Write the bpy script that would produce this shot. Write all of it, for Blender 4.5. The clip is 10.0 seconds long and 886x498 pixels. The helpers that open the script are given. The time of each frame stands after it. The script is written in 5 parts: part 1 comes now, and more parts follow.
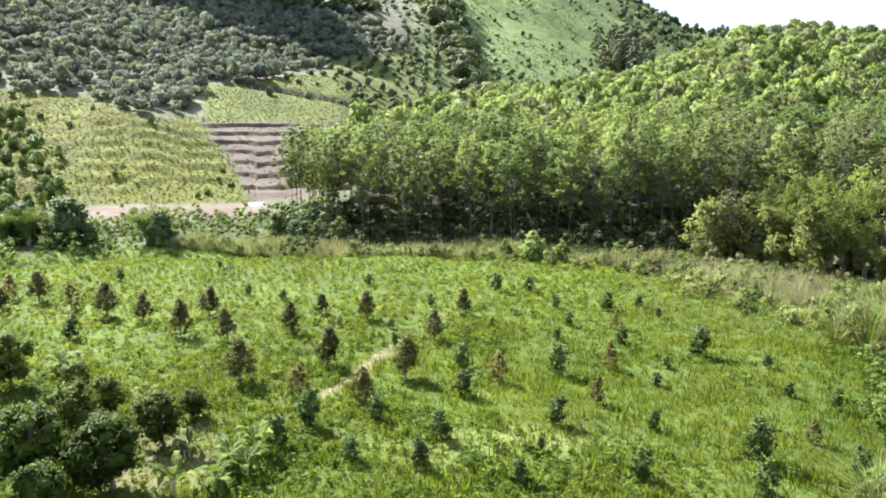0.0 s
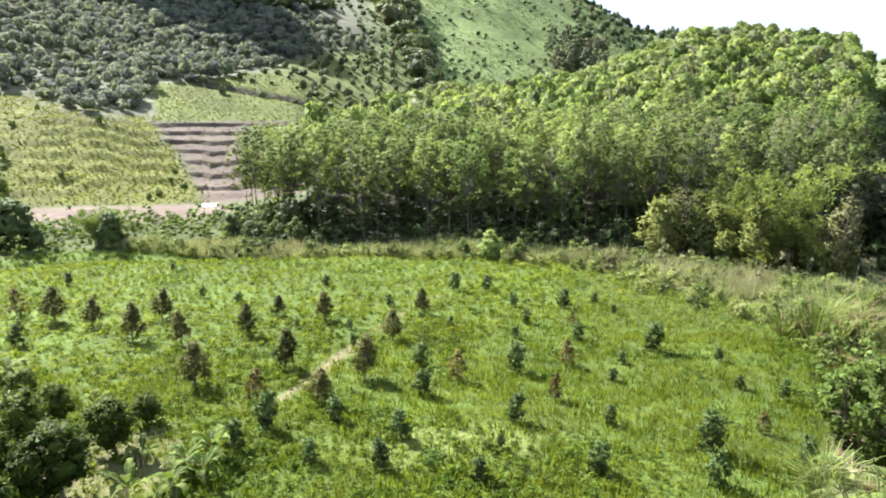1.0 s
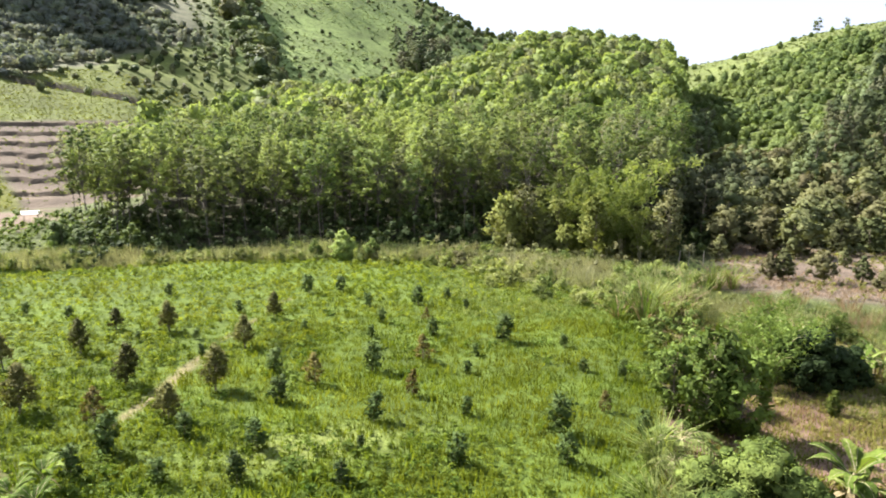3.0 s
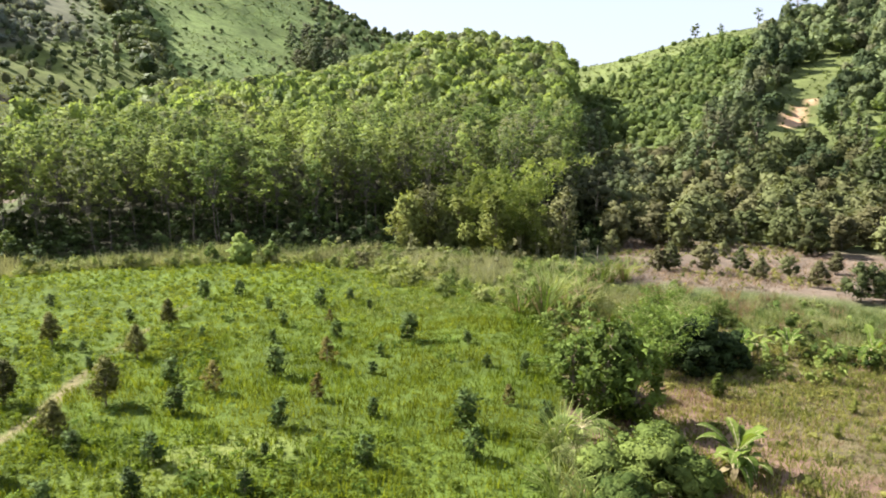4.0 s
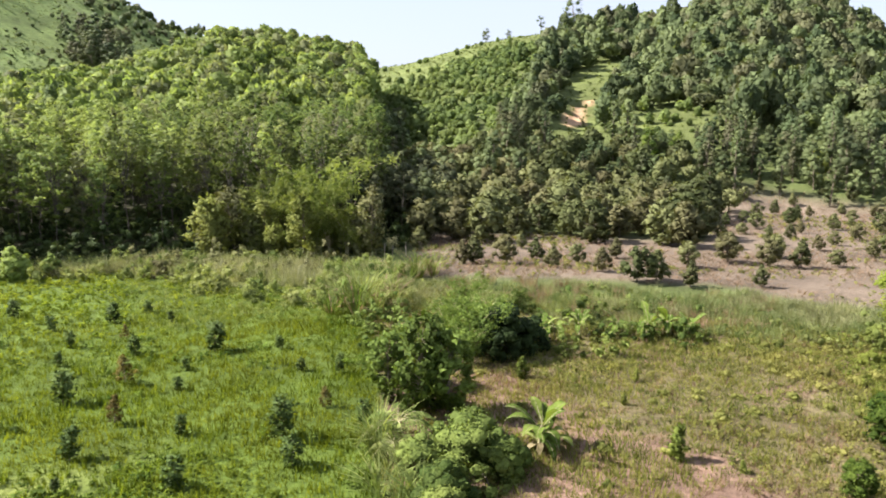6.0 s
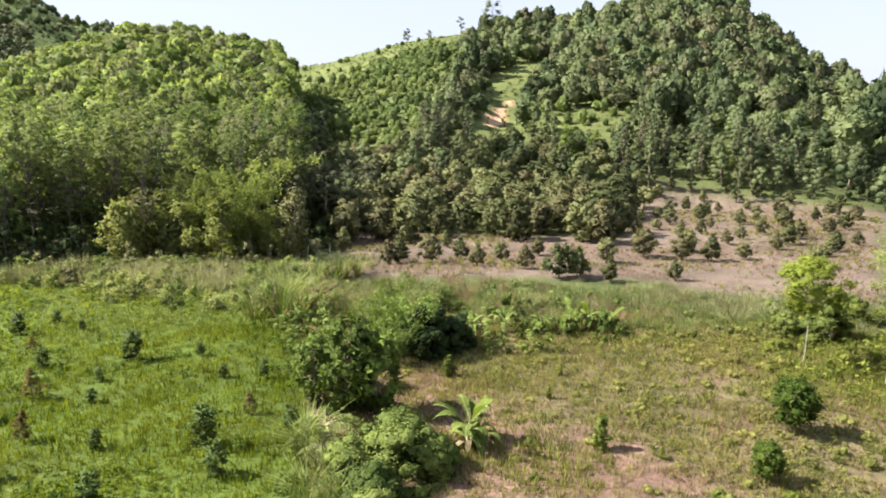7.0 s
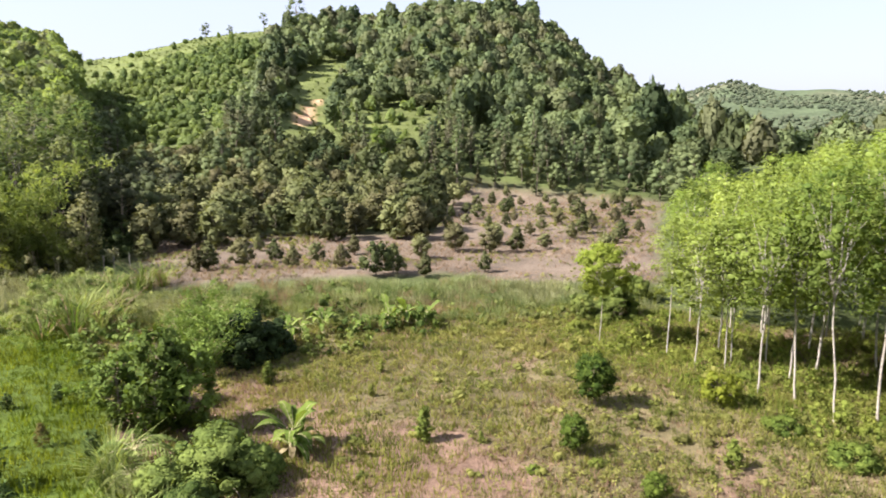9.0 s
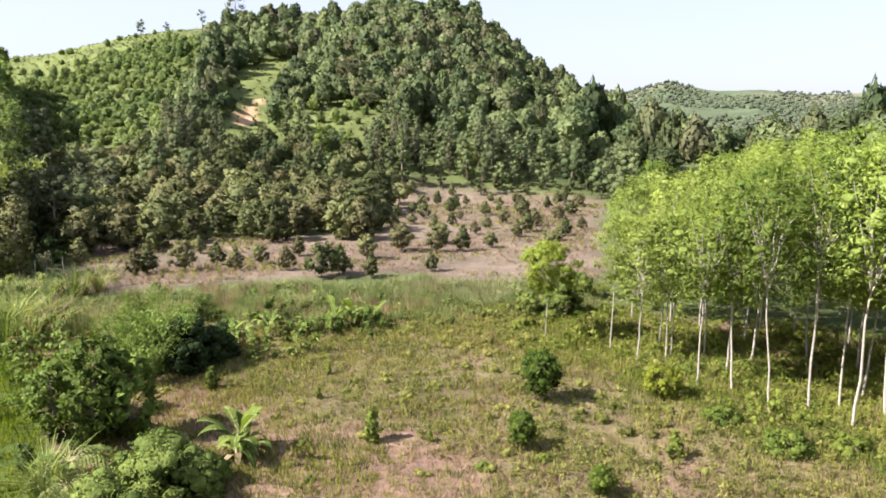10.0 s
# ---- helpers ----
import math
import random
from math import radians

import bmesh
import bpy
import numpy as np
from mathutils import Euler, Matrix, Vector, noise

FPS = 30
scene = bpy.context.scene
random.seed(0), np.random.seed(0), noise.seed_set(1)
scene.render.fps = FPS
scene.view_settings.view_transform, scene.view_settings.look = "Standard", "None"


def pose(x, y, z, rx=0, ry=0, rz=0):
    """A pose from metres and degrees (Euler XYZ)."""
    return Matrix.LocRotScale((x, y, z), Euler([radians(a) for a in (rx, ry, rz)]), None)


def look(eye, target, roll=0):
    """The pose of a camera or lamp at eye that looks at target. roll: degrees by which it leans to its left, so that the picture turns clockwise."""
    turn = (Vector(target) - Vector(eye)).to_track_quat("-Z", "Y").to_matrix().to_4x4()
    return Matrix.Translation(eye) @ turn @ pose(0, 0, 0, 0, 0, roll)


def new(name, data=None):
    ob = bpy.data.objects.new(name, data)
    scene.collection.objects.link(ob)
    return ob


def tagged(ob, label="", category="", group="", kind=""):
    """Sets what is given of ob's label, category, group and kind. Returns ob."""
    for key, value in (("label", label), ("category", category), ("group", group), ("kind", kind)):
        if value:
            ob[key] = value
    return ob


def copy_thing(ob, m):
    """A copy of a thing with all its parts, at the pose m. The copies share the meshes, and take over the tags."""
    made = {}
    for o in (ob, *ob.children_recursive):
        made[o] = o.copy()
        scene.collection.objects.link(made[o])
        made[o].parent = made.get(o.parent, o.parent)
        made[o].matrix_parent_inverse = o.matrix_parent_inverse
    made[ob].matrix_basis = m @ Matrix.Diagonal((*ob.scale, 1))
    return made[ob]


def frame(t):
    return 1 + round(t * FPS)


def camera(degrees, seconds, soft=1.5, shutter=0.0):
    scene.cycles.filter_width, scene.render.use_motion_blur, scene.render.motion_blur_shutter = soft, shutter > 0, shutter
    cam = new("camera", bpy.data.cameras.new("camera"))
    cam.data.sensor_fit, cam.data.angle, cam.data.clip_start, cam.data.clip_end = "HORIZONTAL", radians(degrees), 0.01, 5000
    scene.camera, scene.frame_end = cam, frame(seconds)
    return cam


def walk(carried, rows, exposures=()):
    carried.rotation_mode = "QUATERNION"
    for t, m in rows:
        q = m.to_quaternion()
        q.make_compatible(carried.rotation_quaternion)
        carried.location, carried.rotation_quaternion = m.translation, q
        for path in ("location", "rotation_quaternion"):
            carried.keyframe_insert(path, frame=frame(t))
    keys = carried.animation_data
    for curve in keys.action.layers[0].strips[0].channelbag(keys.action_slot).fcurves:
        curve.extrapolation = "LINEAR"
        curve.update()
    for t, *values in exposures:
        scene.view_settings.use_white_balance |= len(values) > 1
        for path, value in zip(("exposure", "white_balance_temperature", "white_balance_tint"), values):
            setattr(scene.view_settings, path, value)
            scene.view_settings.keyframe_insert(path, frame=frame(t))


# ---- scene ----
cam = camera(64.56, 10.0, soft=1.72, shutter=0.3)
EYE = 15.0   # height of the camera over the field
TURN = [(0, 0, -10.13), (0.2, 0.02, -10.14), (0.5, 0.75, -10.16), (0.7, 1.68, -10.16), (1, 3.49, -10.17), (1.5, 6.51, -10.2), (2, 9.43, -10.22), (2.5, 12.4, -10.22),
        (2.7, 13.6, -10.22), (3.8, 22.13, -10.25), (4, 23.76, -10.25), (4.5, 27.84, -10.26), (5, 31.8, -10.26), (5.5, 35.72, -10.27), (5.7, 37.27, -10.28), (6.8, 44.56, -10.3),
        (7, 45.69, -10.3), (7.3, 47.45, -10.31), (7.5, 48.74, -10.32), (7.7, 50.35, -10.33), (8, 52.78, -10.34), (8.5, 56.84, -10.34), (9, 60.89, -10.36), (9.3, 63.25, -10.37),
        (9.5, 64.74, -10.38), (9.7, 65.32, -10.39), (10, 65.35, -10.4)]
walk(cam, [(t, pose(0, 0, EYE, 90 + p, 0, -a)) for t, a, p in TURN], [(0, 2.22, 5700, 15), (1.0, 2.22, 5750, 15), (2.5, 2.16, 6100, 15), (4.0, 1.9, 6200, 13), (5.0, 1.82, 6200, 13), (7.0, 1.84, 6280, 16), (10.0, 1.86, 6200, 17)])

# ---- light ----
SUN_AZ, SUN_EL = -42.0, 42.0     # degrees; azimuth clockwise from +y
sun_way = Vector((math.sin(radians(SUN_AZ)) * math.cos(radians(SUN_EL)), math.cos(radians(SUN_AZ)) * math.cos(radians(SUN_EL)), math.sin(radians(SUN_EL))))
lamp = bpy.data.lights.new("sun", "SUN")
lamp.energy, lamp.angle, lamp.color = 5.0, radians(0.55), (1.0, 0.915, 0.83)
sun = new("sun", lamp)
sun.matrix_world = look(sun_way * 300, (0, 0, 0))
world = bpy.data.worlds.new("sky")
scene.world = world
world.use_nodes = True
sky = world.node_tree.nodes.new("ShaderNodeTexSky")
sky.sky_type, sky.sun_disc = "NISHITA", False
sky.sun_elevation, sky.sun_rotation = radians(SUN_EL), radians(SUN_AZ % 360)
sky.air_density, sky.dust_density, sky.ozone_density = 1.2, 1.6, 2.4
back = world.node_tree.nodes["Background"]
back.inputs[1].default_value = 0.064
veil = world.node_tree.nodes.new("ShaderNodeMix")   # thin even haze over the whole sky
veil.data_type = "RGBA"
veil.inputs[0].default_value, veil.inputs[7].default_value = 0.72, (4.0, 4.25, 4.95, 1)
world.node_tree.links.new(sky.outputs[0], veil.inputs[6])
world.node_tree.links.new(veil.outputs[2], back.inputs[0])

# ---- materials ----
def material(name):
    m = bpy.data.materials.new(name)
    m.use_nodes = True
    nt = m.node_tree
    return m, nt, nt.nodes["Principled BSDF"], nt.nodes["Material Output"]


def noise_node(nt, scale, detail=3.0, rough=0.6, place="Object"):
    src = nt.nodes.new("ShaderNodeTexCoord") if place == "Object" else nt.nodes.new("ShaderNodeNewGeometry")
    n = nt.nodes.new("ShaderNodeTexNoise")
    n.inputs["Scale"].default_value, n.inputs["Detail"].default_value, n.inputs["Roughness"].default_value = scale, detail, rough
    nt.links.new(src.outputs["Object" if place == "Object" else "Position"], n.inputs["Vector"])
    return n.outputs["Fac"]


def mixed(nt, fac, a, b, mode="MIX"):
    n = nt.nodes.new("ShaderNodeMix")
    n.data_type, n.blend_type = "RGBA", mode
    for k, v in ((0, fac), (6, a), (7, b)):
        if hasattr(v, "links"):
            nt.links.new(v, n.inputs[k])
        else:
            n.inputs[k].default_value = v if k == 0 else (*v, 1)
    return n.outputs[2]


def ramped(nt, value, lo, hi, a=0.0, b=1.0):
    n = nt.nodes.new("ShaderNodeMapRange")
    for k, v in (("From Min", lo), ("From Max", hi), ("To Min", a), ("To Max", b)):
        n.inputs[k].default_value = v
    nt.links.new(value, n.inputs["Value"])
    return n.outputs["Result"]


def leaf_mat(name, dark, light, other, share=0.5, through_light=0.45, gloss=0.6, spread=0.07, odd=None, own_shade=0.38):
    """Foliage: every leaf its own shade, every tree its own tint, patches of another tint."""
    m, nt, bsdf, out = material(name)
    geo = nt.nodes.new("ShaderNodeNewGeometry")
    info = nt.nodes.new("ShaderNodeObjectInfo")
    col = mixed(nt, geo.outputs["Random Per Island"], dark, light)
    patch = ramped(nt, noise_node(nt, spread, 3.0, 0.55, "World"), 0.42, 0.62, 0.0, min(1.0, share * 1.3))
    col = mixed(nt, patch, col, other)
    tint = nt.nodes.new("ShaderNodeAttribute")
    tint.attribute_name = "tint"
    own = nt.nodes.new("ShaderNodeMath")
    own.operation = "ADD"
    nt.links.new(info.outputs["Random"], own.inputs[0]), nt.links.new(tint.outputs["Fac"], own.inputs[1])
    each = nt.nodes.new("ShaderNodeMath")
    each.operation = "FRACT"
    nt.links.new(own.outputs[0], each.inputs[0])
    col = mixed(nt, ramped(nt, each.outputs[0], 0.3, 1, 0.0, share), col, other)
    shade = nt.nodes.new("ShaderNodeHueSaturation")
    nt.links.new(col, shade.inputs["Color"]), nt.links.new(ramped(nt, each.outputs[0], 0, 1, 1 - own_shade, 1 + own_shade * 0.9), shade.inputs["Value"])
    col = shade.outputs[0]
    if odd:
        second = nt.nodes.new("ShaderNodeMath")
        second.operation = "MULTIPLY"
        second.inputs[1].default_value = 7.31
        nt.links.new(each.outputs[0], second.inputs[0])
        frac = nt.nodes.new("ShaderNodeMath")
        frac.operation = "FRACT"
        nt.links.new(second.outputs[0], frac.inputs[0])
        col = mixed(nt, ramped(nt, frac.outputs[0], 0.6, 0.98, 0.0, 0.75), col, odd)
    speck = ramped(nt, noise_node(nt, 3.5, 3.0, 0.7, "World"), 0.32, 0.68, 0.76, 1.2)
    hs = nt.nodes.new("ShaderNodeHueSaturation")
    nt.links.new(col, hs.inputs["Color"]), nt.links.new(speck, hs.inputs["Value"])
    nt.links.new(hs.outputs[0], bsdf.inputs["Base Color"])
    bsdf.inputs["Roughness"].default_value = gloss
    bsdf.inputs["Specular IOR Level"].default_value = 0.07
    bump = nt.nodes.new("ShaderNodeBump")
    bump.inputs["Strength"].default_value, bump.inputs["Distance"].default_value = 0.8, 0.3
    nt.links.new(noise_node(nt, 2.6, 4.0, 0.7, "World"), bump.inputs["Height"])
    nt.links.new(bump.outputs[0], bsdf.inputs["Normal"])
    tr = nt.nodes.new("ShaderNodeBsdfTranslucent")
    warm = mixed(nt, 1.0, hs.outputs[0], (1.15, 1.15, 0.6), "MULTIPLY")
    nt.links.new(warm, tr.inputs["Color"])
    mx = nt.nodes.new("ShaderNodeMixShader")
    mx.inputs[0].default_value = through_light
    nt.links.new(bsdf.outputs[0], mx.inputs[1]), nt.links.new(tr.outputs[0], mx.inputs[2])
    nt.links.new(mx.outputs[0], out.inputs["Surface"])
    return m


def bark_mat(name, a, b, scale=6.0):
    m, nt, bsdf, out = material(name)
    col = mixed(nt, ramped(nt, noise_node(nt, scale, 4.0, 0.7), 0.35, 0.65), a, b)
    info = nt.nodes.new("ShaderNodeObjectInfo")
    col = mixed(nt, ramped(nt, info.outputs["Random"], 0, 1, 0, 0.4), col, b)
    nt.links.new(col, bsdf.inputs["Base Color"])
    bsdf.inputs["Roughness"].default_value = 0.85
    bump = nt.nodes.new("ShaderNodeBump")
    bump.inputs["Strength"].default_value, bump.inputs["Distance"].default_value = 0.5, 0.02
    nt.links.new(noise_node(nt, scale * 5, 4.0, 0.7), bump.inputs["Height"])
    nt.links.new(bump.outputs[0], bsdf.inputs["Normal"])
    return m


def ground_mat():
    m, nt, bsdf, out = material("ground_soil_and_turf")
    att = nt.nodes.new("ShaderNodeAttribute")
    att.attribute_name = "cover"
    big = ramped(nt, noise_node(nt, 0.22, 5.0, 0.65, "World"), 0.3, 0.7, 0.72, 1.25)
    fine = ramped(nt, noise_node(nt, 3.2, 6.0, 0.75, "World"), 0.3, 0.7, 0.62, 1.35)
    wide = ramped(nt, noise_node(nt, 0.045, 4.0, 0.6, "World"), 0.35, 0.65, 0.75, 1.22)
    h0 = nt.nodes.new("ShaderNodeHueSaturation")
    nt.links.new(att.outputs["Color"], h0.inputs["Color"]), nt.links.new(wide, h0.inputs["Value"])
    hs = nt.nodes.new("ShaderNodeHueSaturation")
    nt.links.new(h0.outputs[0], hs.inputs["Color"]), nt.links.new(big, hs.inputs["Value"])
    h2 = nt.nodes.new("ShaderNodeHueSaturation")
    nt.links.new(hs.outputs[0], h2.inputs["Color"]), nt.links.new(fine, h2.inputs["Value"])
    nt.links.new(h2.outputs[0], bsdf.inputs["Base Color"])
    bsdf.inputs["Roughness"].default_value = 0.95
    bsdf.inputs["Specular IOR Level"].default_value = 0.15
    bump = nt.nodes.new("ShaderNodeBump")
    bump.inputs["Strength"].default_value, bump.inputs["Distance"].default_value = 0.9, 0.25
    nt.links.new(noise_node(nt, 2.0, 7.0, 0.75, "World"), bump.inputs["Height"])
    nt.links.new(bump.outputs[0], bsdf.inputs["Normal"])
    return m


M_GROUND = ground_mat()
M_RUBBER = leaf_mat("rubber_leaves", (0.112, 0.172, 0.054), (0.178, 0.252, 0.077), (0.236, 0.287, 0.093), 0.6, 0.5, odd=(0.175, 0.185, 0.105), own_shade=0.3)
M_RUBBER_YOUNG = leaf_mat("young_rubber_leaves", (0.10, 0.17, 0.035), (0.21, 0.30, 0.06), (0.29, 0.345, 0.09), 0.5, 0.5, own_shade=0.28)
M_DURIAN = leaf_mat("durian_leaves", (0.055, 0.072, 0.026), (0.12, 0.145, 0.052), (0.15, 0.155, 0.065), 0.5, 0.22, odd=(0.125, 0.11, 0.055))
M_FIELD_DURIAN = leaf_mat("field_durian_leaves", (0.054, 0.064, 0.018), (0.122, 0.136, 0.038), (0.138, 0.128, 0.042), 0.4, 0.3)
M_RED = leaf_mat("rusty_young_leaves", (0.09, 0.08, 0.028), (0.17, 0.125, 0.035), (0.165, 0.15, 0.045), 0.6, 0.3)
M_SAPLING = leaf_mat("sapling_leaves", (0.045, 0.08, 0.02), (0.11, 0.165, 0.045), (0.10, 0.14, 0.04), 0.5, 0.25, 0.55)
M_CITRUS = leaf_mat("citrus_leaves", (0.024, 0.052, 0.009), (0.098, 0.146, 0.022), (0.135, 0.168, 0.028), 0.4, 0.3, 0.6)
M_BROAD = leaf_mat("broad_hedge_leaves", (0.045, 0.085, 0.016), (0.135, 0.20, 0.035), (0.16, 0.21, 0.045), 0.4, 0.32, 0.5)
M_CLIMB = leaf_mat("climber_leaves", (0.07, 0.10, 0.026), (0.165, 0.21, 0.05), (0.215, 0.23, 0.062), 0.5, 0.35)
# near-black leaf colour puts the mound's shaded hollow into the vines
M_VINE_SHADE = leaf_mat("shaded_vine_leaves", (0.014, 0.028, 0.009), (0.04, 0.066, 0.018), (0.05, 0.07, 0.02), 0.3, 0.1)
M_BROWN = leaf_mat("half_dry_climbers", (0.10, 0.095, 0.045), (0.17, 0.16, 0.075), (0.14, 0.155, 0.06), 0.5, 0.25)
M_BANANA = leaf_mat("banana_leaves", (0.07, 0.135, 0.018), (0.135, 0.20, 0.035), (0.17, 0.20, 0.045), 0.5, 0.36, 0.7)
M_WOOD = leaf_mat("woodland_leaves", (0.054, 0.084, 0.038), (0.09, 0.128, 0.054), (0.13, 0.16, 0.066), 0.65, 0.25, odd=(0.115, 0.11, 0.062))
M_SCRUB = leaf_mat("hill_scrub_leaves", (0.078, 0.124, 0.042), (0.13, 0.185, 0.06), (0.165, 0.212, 0.066), 0.6, 0.38, spread=0.04, own_shade=0.3)
# greyed, bluish leaf colour imitates haze over the mountain orchard
M_ORCHARD_HAZE = leaf_mat("hazed_orchard_leaves", (0.142, 0.17, 0.16), (0.195, 0.225, 0.20), (0.205, 0.235, 0.17), 0.5, 0.5, 0.9, odd=(0.205, 0.21, 0.195), own_shade=0.22)
# leaves of the far hills, greyed in colour to imitate distance haze
M_FAR_HAZE = leaf_mat("hazed_far_leaves", (0.065, 0.088, 0.055), (0.09, 0.115, 0.07), (0.115, 0.132, 0.08), 0.5, 0.3, 0.9, 0.02, own_shade=0.18)
M_TWIGGY = leaf_mat("withering_leaves", (0.15, 0.145, 0.10), (0.23, 0.22, 0.15), (0.20, 0.215, 0.12), 0.5, 0.4)
# dark leaves; at the foot of the wood their colour stands for shade
M_UNDER = leaf_mat("undergrowth_leaves", (0.022, 0.042, 0.014), (0.065, 0.10, 0.032), (0.09, 0.12, 0.04), 0.5, 0.25)
# leaf colour darkened to stand for the deep shade between the hills
M_GULLY_SHADE = leaf_mat("gully_shade_leaves", (0.024, 0.034, 0.017), (0.06, 0.076, 0.032), (0.075, 0.082, 0.036), 0.5, 0.15)
M_LIME = leaf_mat("lime_leaves", (0.14, 0.21, 0.03), (0.25, 0.33, 0.05), (0.29, 0.34, 0.06), 0.5, 0.5, own_shade=0.08)
M_HERB = leaf_mat("herb_leaves", (0.09, 0.14, 0.024), (0.18, 0.235, 0.042), (0.225, 0.245, 0.05), 0.5, 0.4)
M_BUSH = leaf_mat("bush_leaves", (0.06, 0.11, 0.02), (0.16, 0.22, 0.04), (0.22, 0.23, 0.05), 0.5, 0.35)
M_YELLOWBUSH = leaf_mat("yellow_bush_leaves", (0.15, 0.19, 0.025), (0.26, 0.285, 0.035), (0.24, 0.29, 0.04), 0.4, 0.45, own_shade=0.1)
M_BAMBOO = leaf_mat("bamboo_leaves", (0.095, 0.14, 0.034), (0.17, 0.222, 0.054), (0.21, 0.238, 0.066), 0.5, 0.4, own_shade=0.35)
M_HEDGE = leaf_mat("hedge_leaves", (0.045, 0.085, 0.018), (0.125, 0.175, 0.038), (0.16, 0.185, 0.045), 0.5, 0.28)
M_SLOPE = leaf_mat("slope_grass", (0.078, 0.112, 0.03), (0.125, 0.165, 0.044), (0.155, 0.18, 0.052), 0.6, 0.3, 0.7, 0.03)
M_VINE = leaf_mat("vine_leaves", (0.065, 0.118, 0.026), (0.15, 0.215, 0.047), (0.19, 0.24, 0.06), 0.4, 0.32)
M_TURF = leaf_mat("field_leaves", (0.048, 0.086, 0.008), (0.117, 0.16, 0.012), (0.146, 0.164, 0.016), 0.5, 0.5, 0.6, 0.16)
M_FIELD_PALE = leaf_mat("pale_field_leaves", (0.096, 0.153, 0.010), (0.18, 0.24, 0.017), (0.203, 0.23, 0.022), 0.5, 0.5, 0.7, 0.12)
M_CROPLEAF = leaf_mat("leafy_crop", (0.046, 0.094, 0.008), (0.127, 0.187, 0.015), (0.15, 0.186, 0.019), 0.5, 0.5, 0.6, 0.16)
M_WEED = leaf_mat("weed_leaves", (0.04, 0.09, 0.012), (0.10, 0.165, 0.022), (0.13, 0.18, 0.026), 0.5, 0.35, 0.6, 0.2)
M_FALLOW = leaf_mat("fallow_weeds", (0.10, 0.13, 0.03), (0.19, 0.215, 0.05), (0.235, 0.225, 0.068), 0.6, 0.42, 0.7, 0.2)
M_DRY = leaf_mat("dry_grass", (0.165, 0.125, 0.08), (0.27, 0.205, 0.13), (0.235, 0.155, 0.105), 0.6, 0.3, 0.7, 0.2)
M_STRAW = leaf_mat("withered_leaves", (0.22, 0.18, 0.09), (0.38, 0.32, 0.18), (0.30, 0.25, 0.14), 0.5, 0.3)
M_REED = leaf_mat("reed_leaves", (0.13, 0.165, 0.07), (0.25, 0.285, 0.13), (0.30, 0.295, 0.18), 0.6, 0.35, 0.6, 0.12)
M_BANKGRASS = leaf_mat("bank_grass", (0.09, 0.15, 0.03), (0.20, 0.27, 0.065), (0.23, 0.25, 0.085), 0.6, 0.35, 0.6, 0.12)
M_BANK = leaf_mat("bank_reed_leaves", (0.095, 0.145, 0.044), (0.20, 0.255, 0.09), (0.255, 0.255, 0.135), 0.6, 0.35, 0.7, 0.15)
M_CROP = leaf_mat("hill_crop_leaves", (0.098, 0.138, 0.018), (0.185, 0.218, 0.027), (0.235, 0.24, 0.034), 0.6, 0.35, 0.8, 0.05)
M_BARK_PALE = bark_mat("pale_rubber_bark", (0.19, 0.17, 0.135), (0.38, 0.35, 0.295))
M_BARK_GREY = bark_mat("grey_bark", (0.14, 0.12, 0.09), (0.3, 0.27, 0.22))
# darker bark puts the canopy's shade into the old wood's trunks
M_BARK_SHADE = bark_mat("shaded_rubber_bark", (0.055, 0.048, 0.036), (0.15, 0.13, 0.10))
M_BARK = bark_mat("brown_bark", (0.09, 0.075, 0.045), (0.2, 0.17, 0.115))
M_STEM = bark_mat("banana_stem", (0.22, 0.22, 0.09), (0.40, 0.34, 0.2), 4.0)

# ---- the lie of the land ----
def lattice(i, j, seed):
    h = (i * 374761393 + j * 668265263 + seed * 1442695041) & 0xFFFFFFFF
    h = ((h ^ (h >> 13)) * 1274126177) & 0xFFFFFFFF
    return ((h ^ (h >> 16)) & 0xFFFF) / 65535.0


def rough(x, y, size, seed=0, octaves=3):
    """Smooth noise from -1 to 1, arrays of places in metres."""
    total, amp, norm = 0.0, 1.0, 0.0
    for o in range(octaves):
        u, v = np.asarray(x) / size + 1000.5, np.asarray(y) / size + 1000.5
        i, j = np.floor(u).astype(np.int64), np.floor(v).astype(np.int64)
        a, b = u - i, v - j
        a, b = a * a * (3 - 2 * a), b * b * (3 - 2 * b)
        s = seed * 17 + o
        n = (lattice(i, j, s) * (1 - a) + lattice(i + 1, j, s) * a) * (1 - b) + (lattice(i, j + 1, s) * (1 - a) + lattice(i + 1, j + 1, s) * a) * b
        total, norm, amp, size = total + amp * (2 * n - 1), norm + amp, amp * 0.5, size * 0.5
    return total / norm


def step(v, lo, hi):
    s = np.clip((v - lo) / (hi - lo), 0, 1)
    return s * s * (3 - 2 * s)


def polar(x, y):
    return np.degrees(np.arctan2(x, y)), np.hypot(x, y)


# each hill: bearing, distance of its foot, distance of its crest, height of its crest
HILL_RUBBER = np.array([(-16, 96, 110, 0), (-12, 92, 112, 0.5), (-8, 90, 125, 2), (0, 90, 190, 11), (10, 90, 225, 17), (17, 90, 240, 23.4), (20, 90, 246, 28.6), (22, 90, 250, 32.6),
                        (24.5, 90, 248, 33.2), (27, 90, 245, 32.5), (29, 90, 242, 30.9), (31, 90, 236, 29.2), (32.5, 91, 226, 26.5), (33.9, 92, 214, 21.5), (36, 95, 190, 5), (39, 95, 180, 0)], float).T
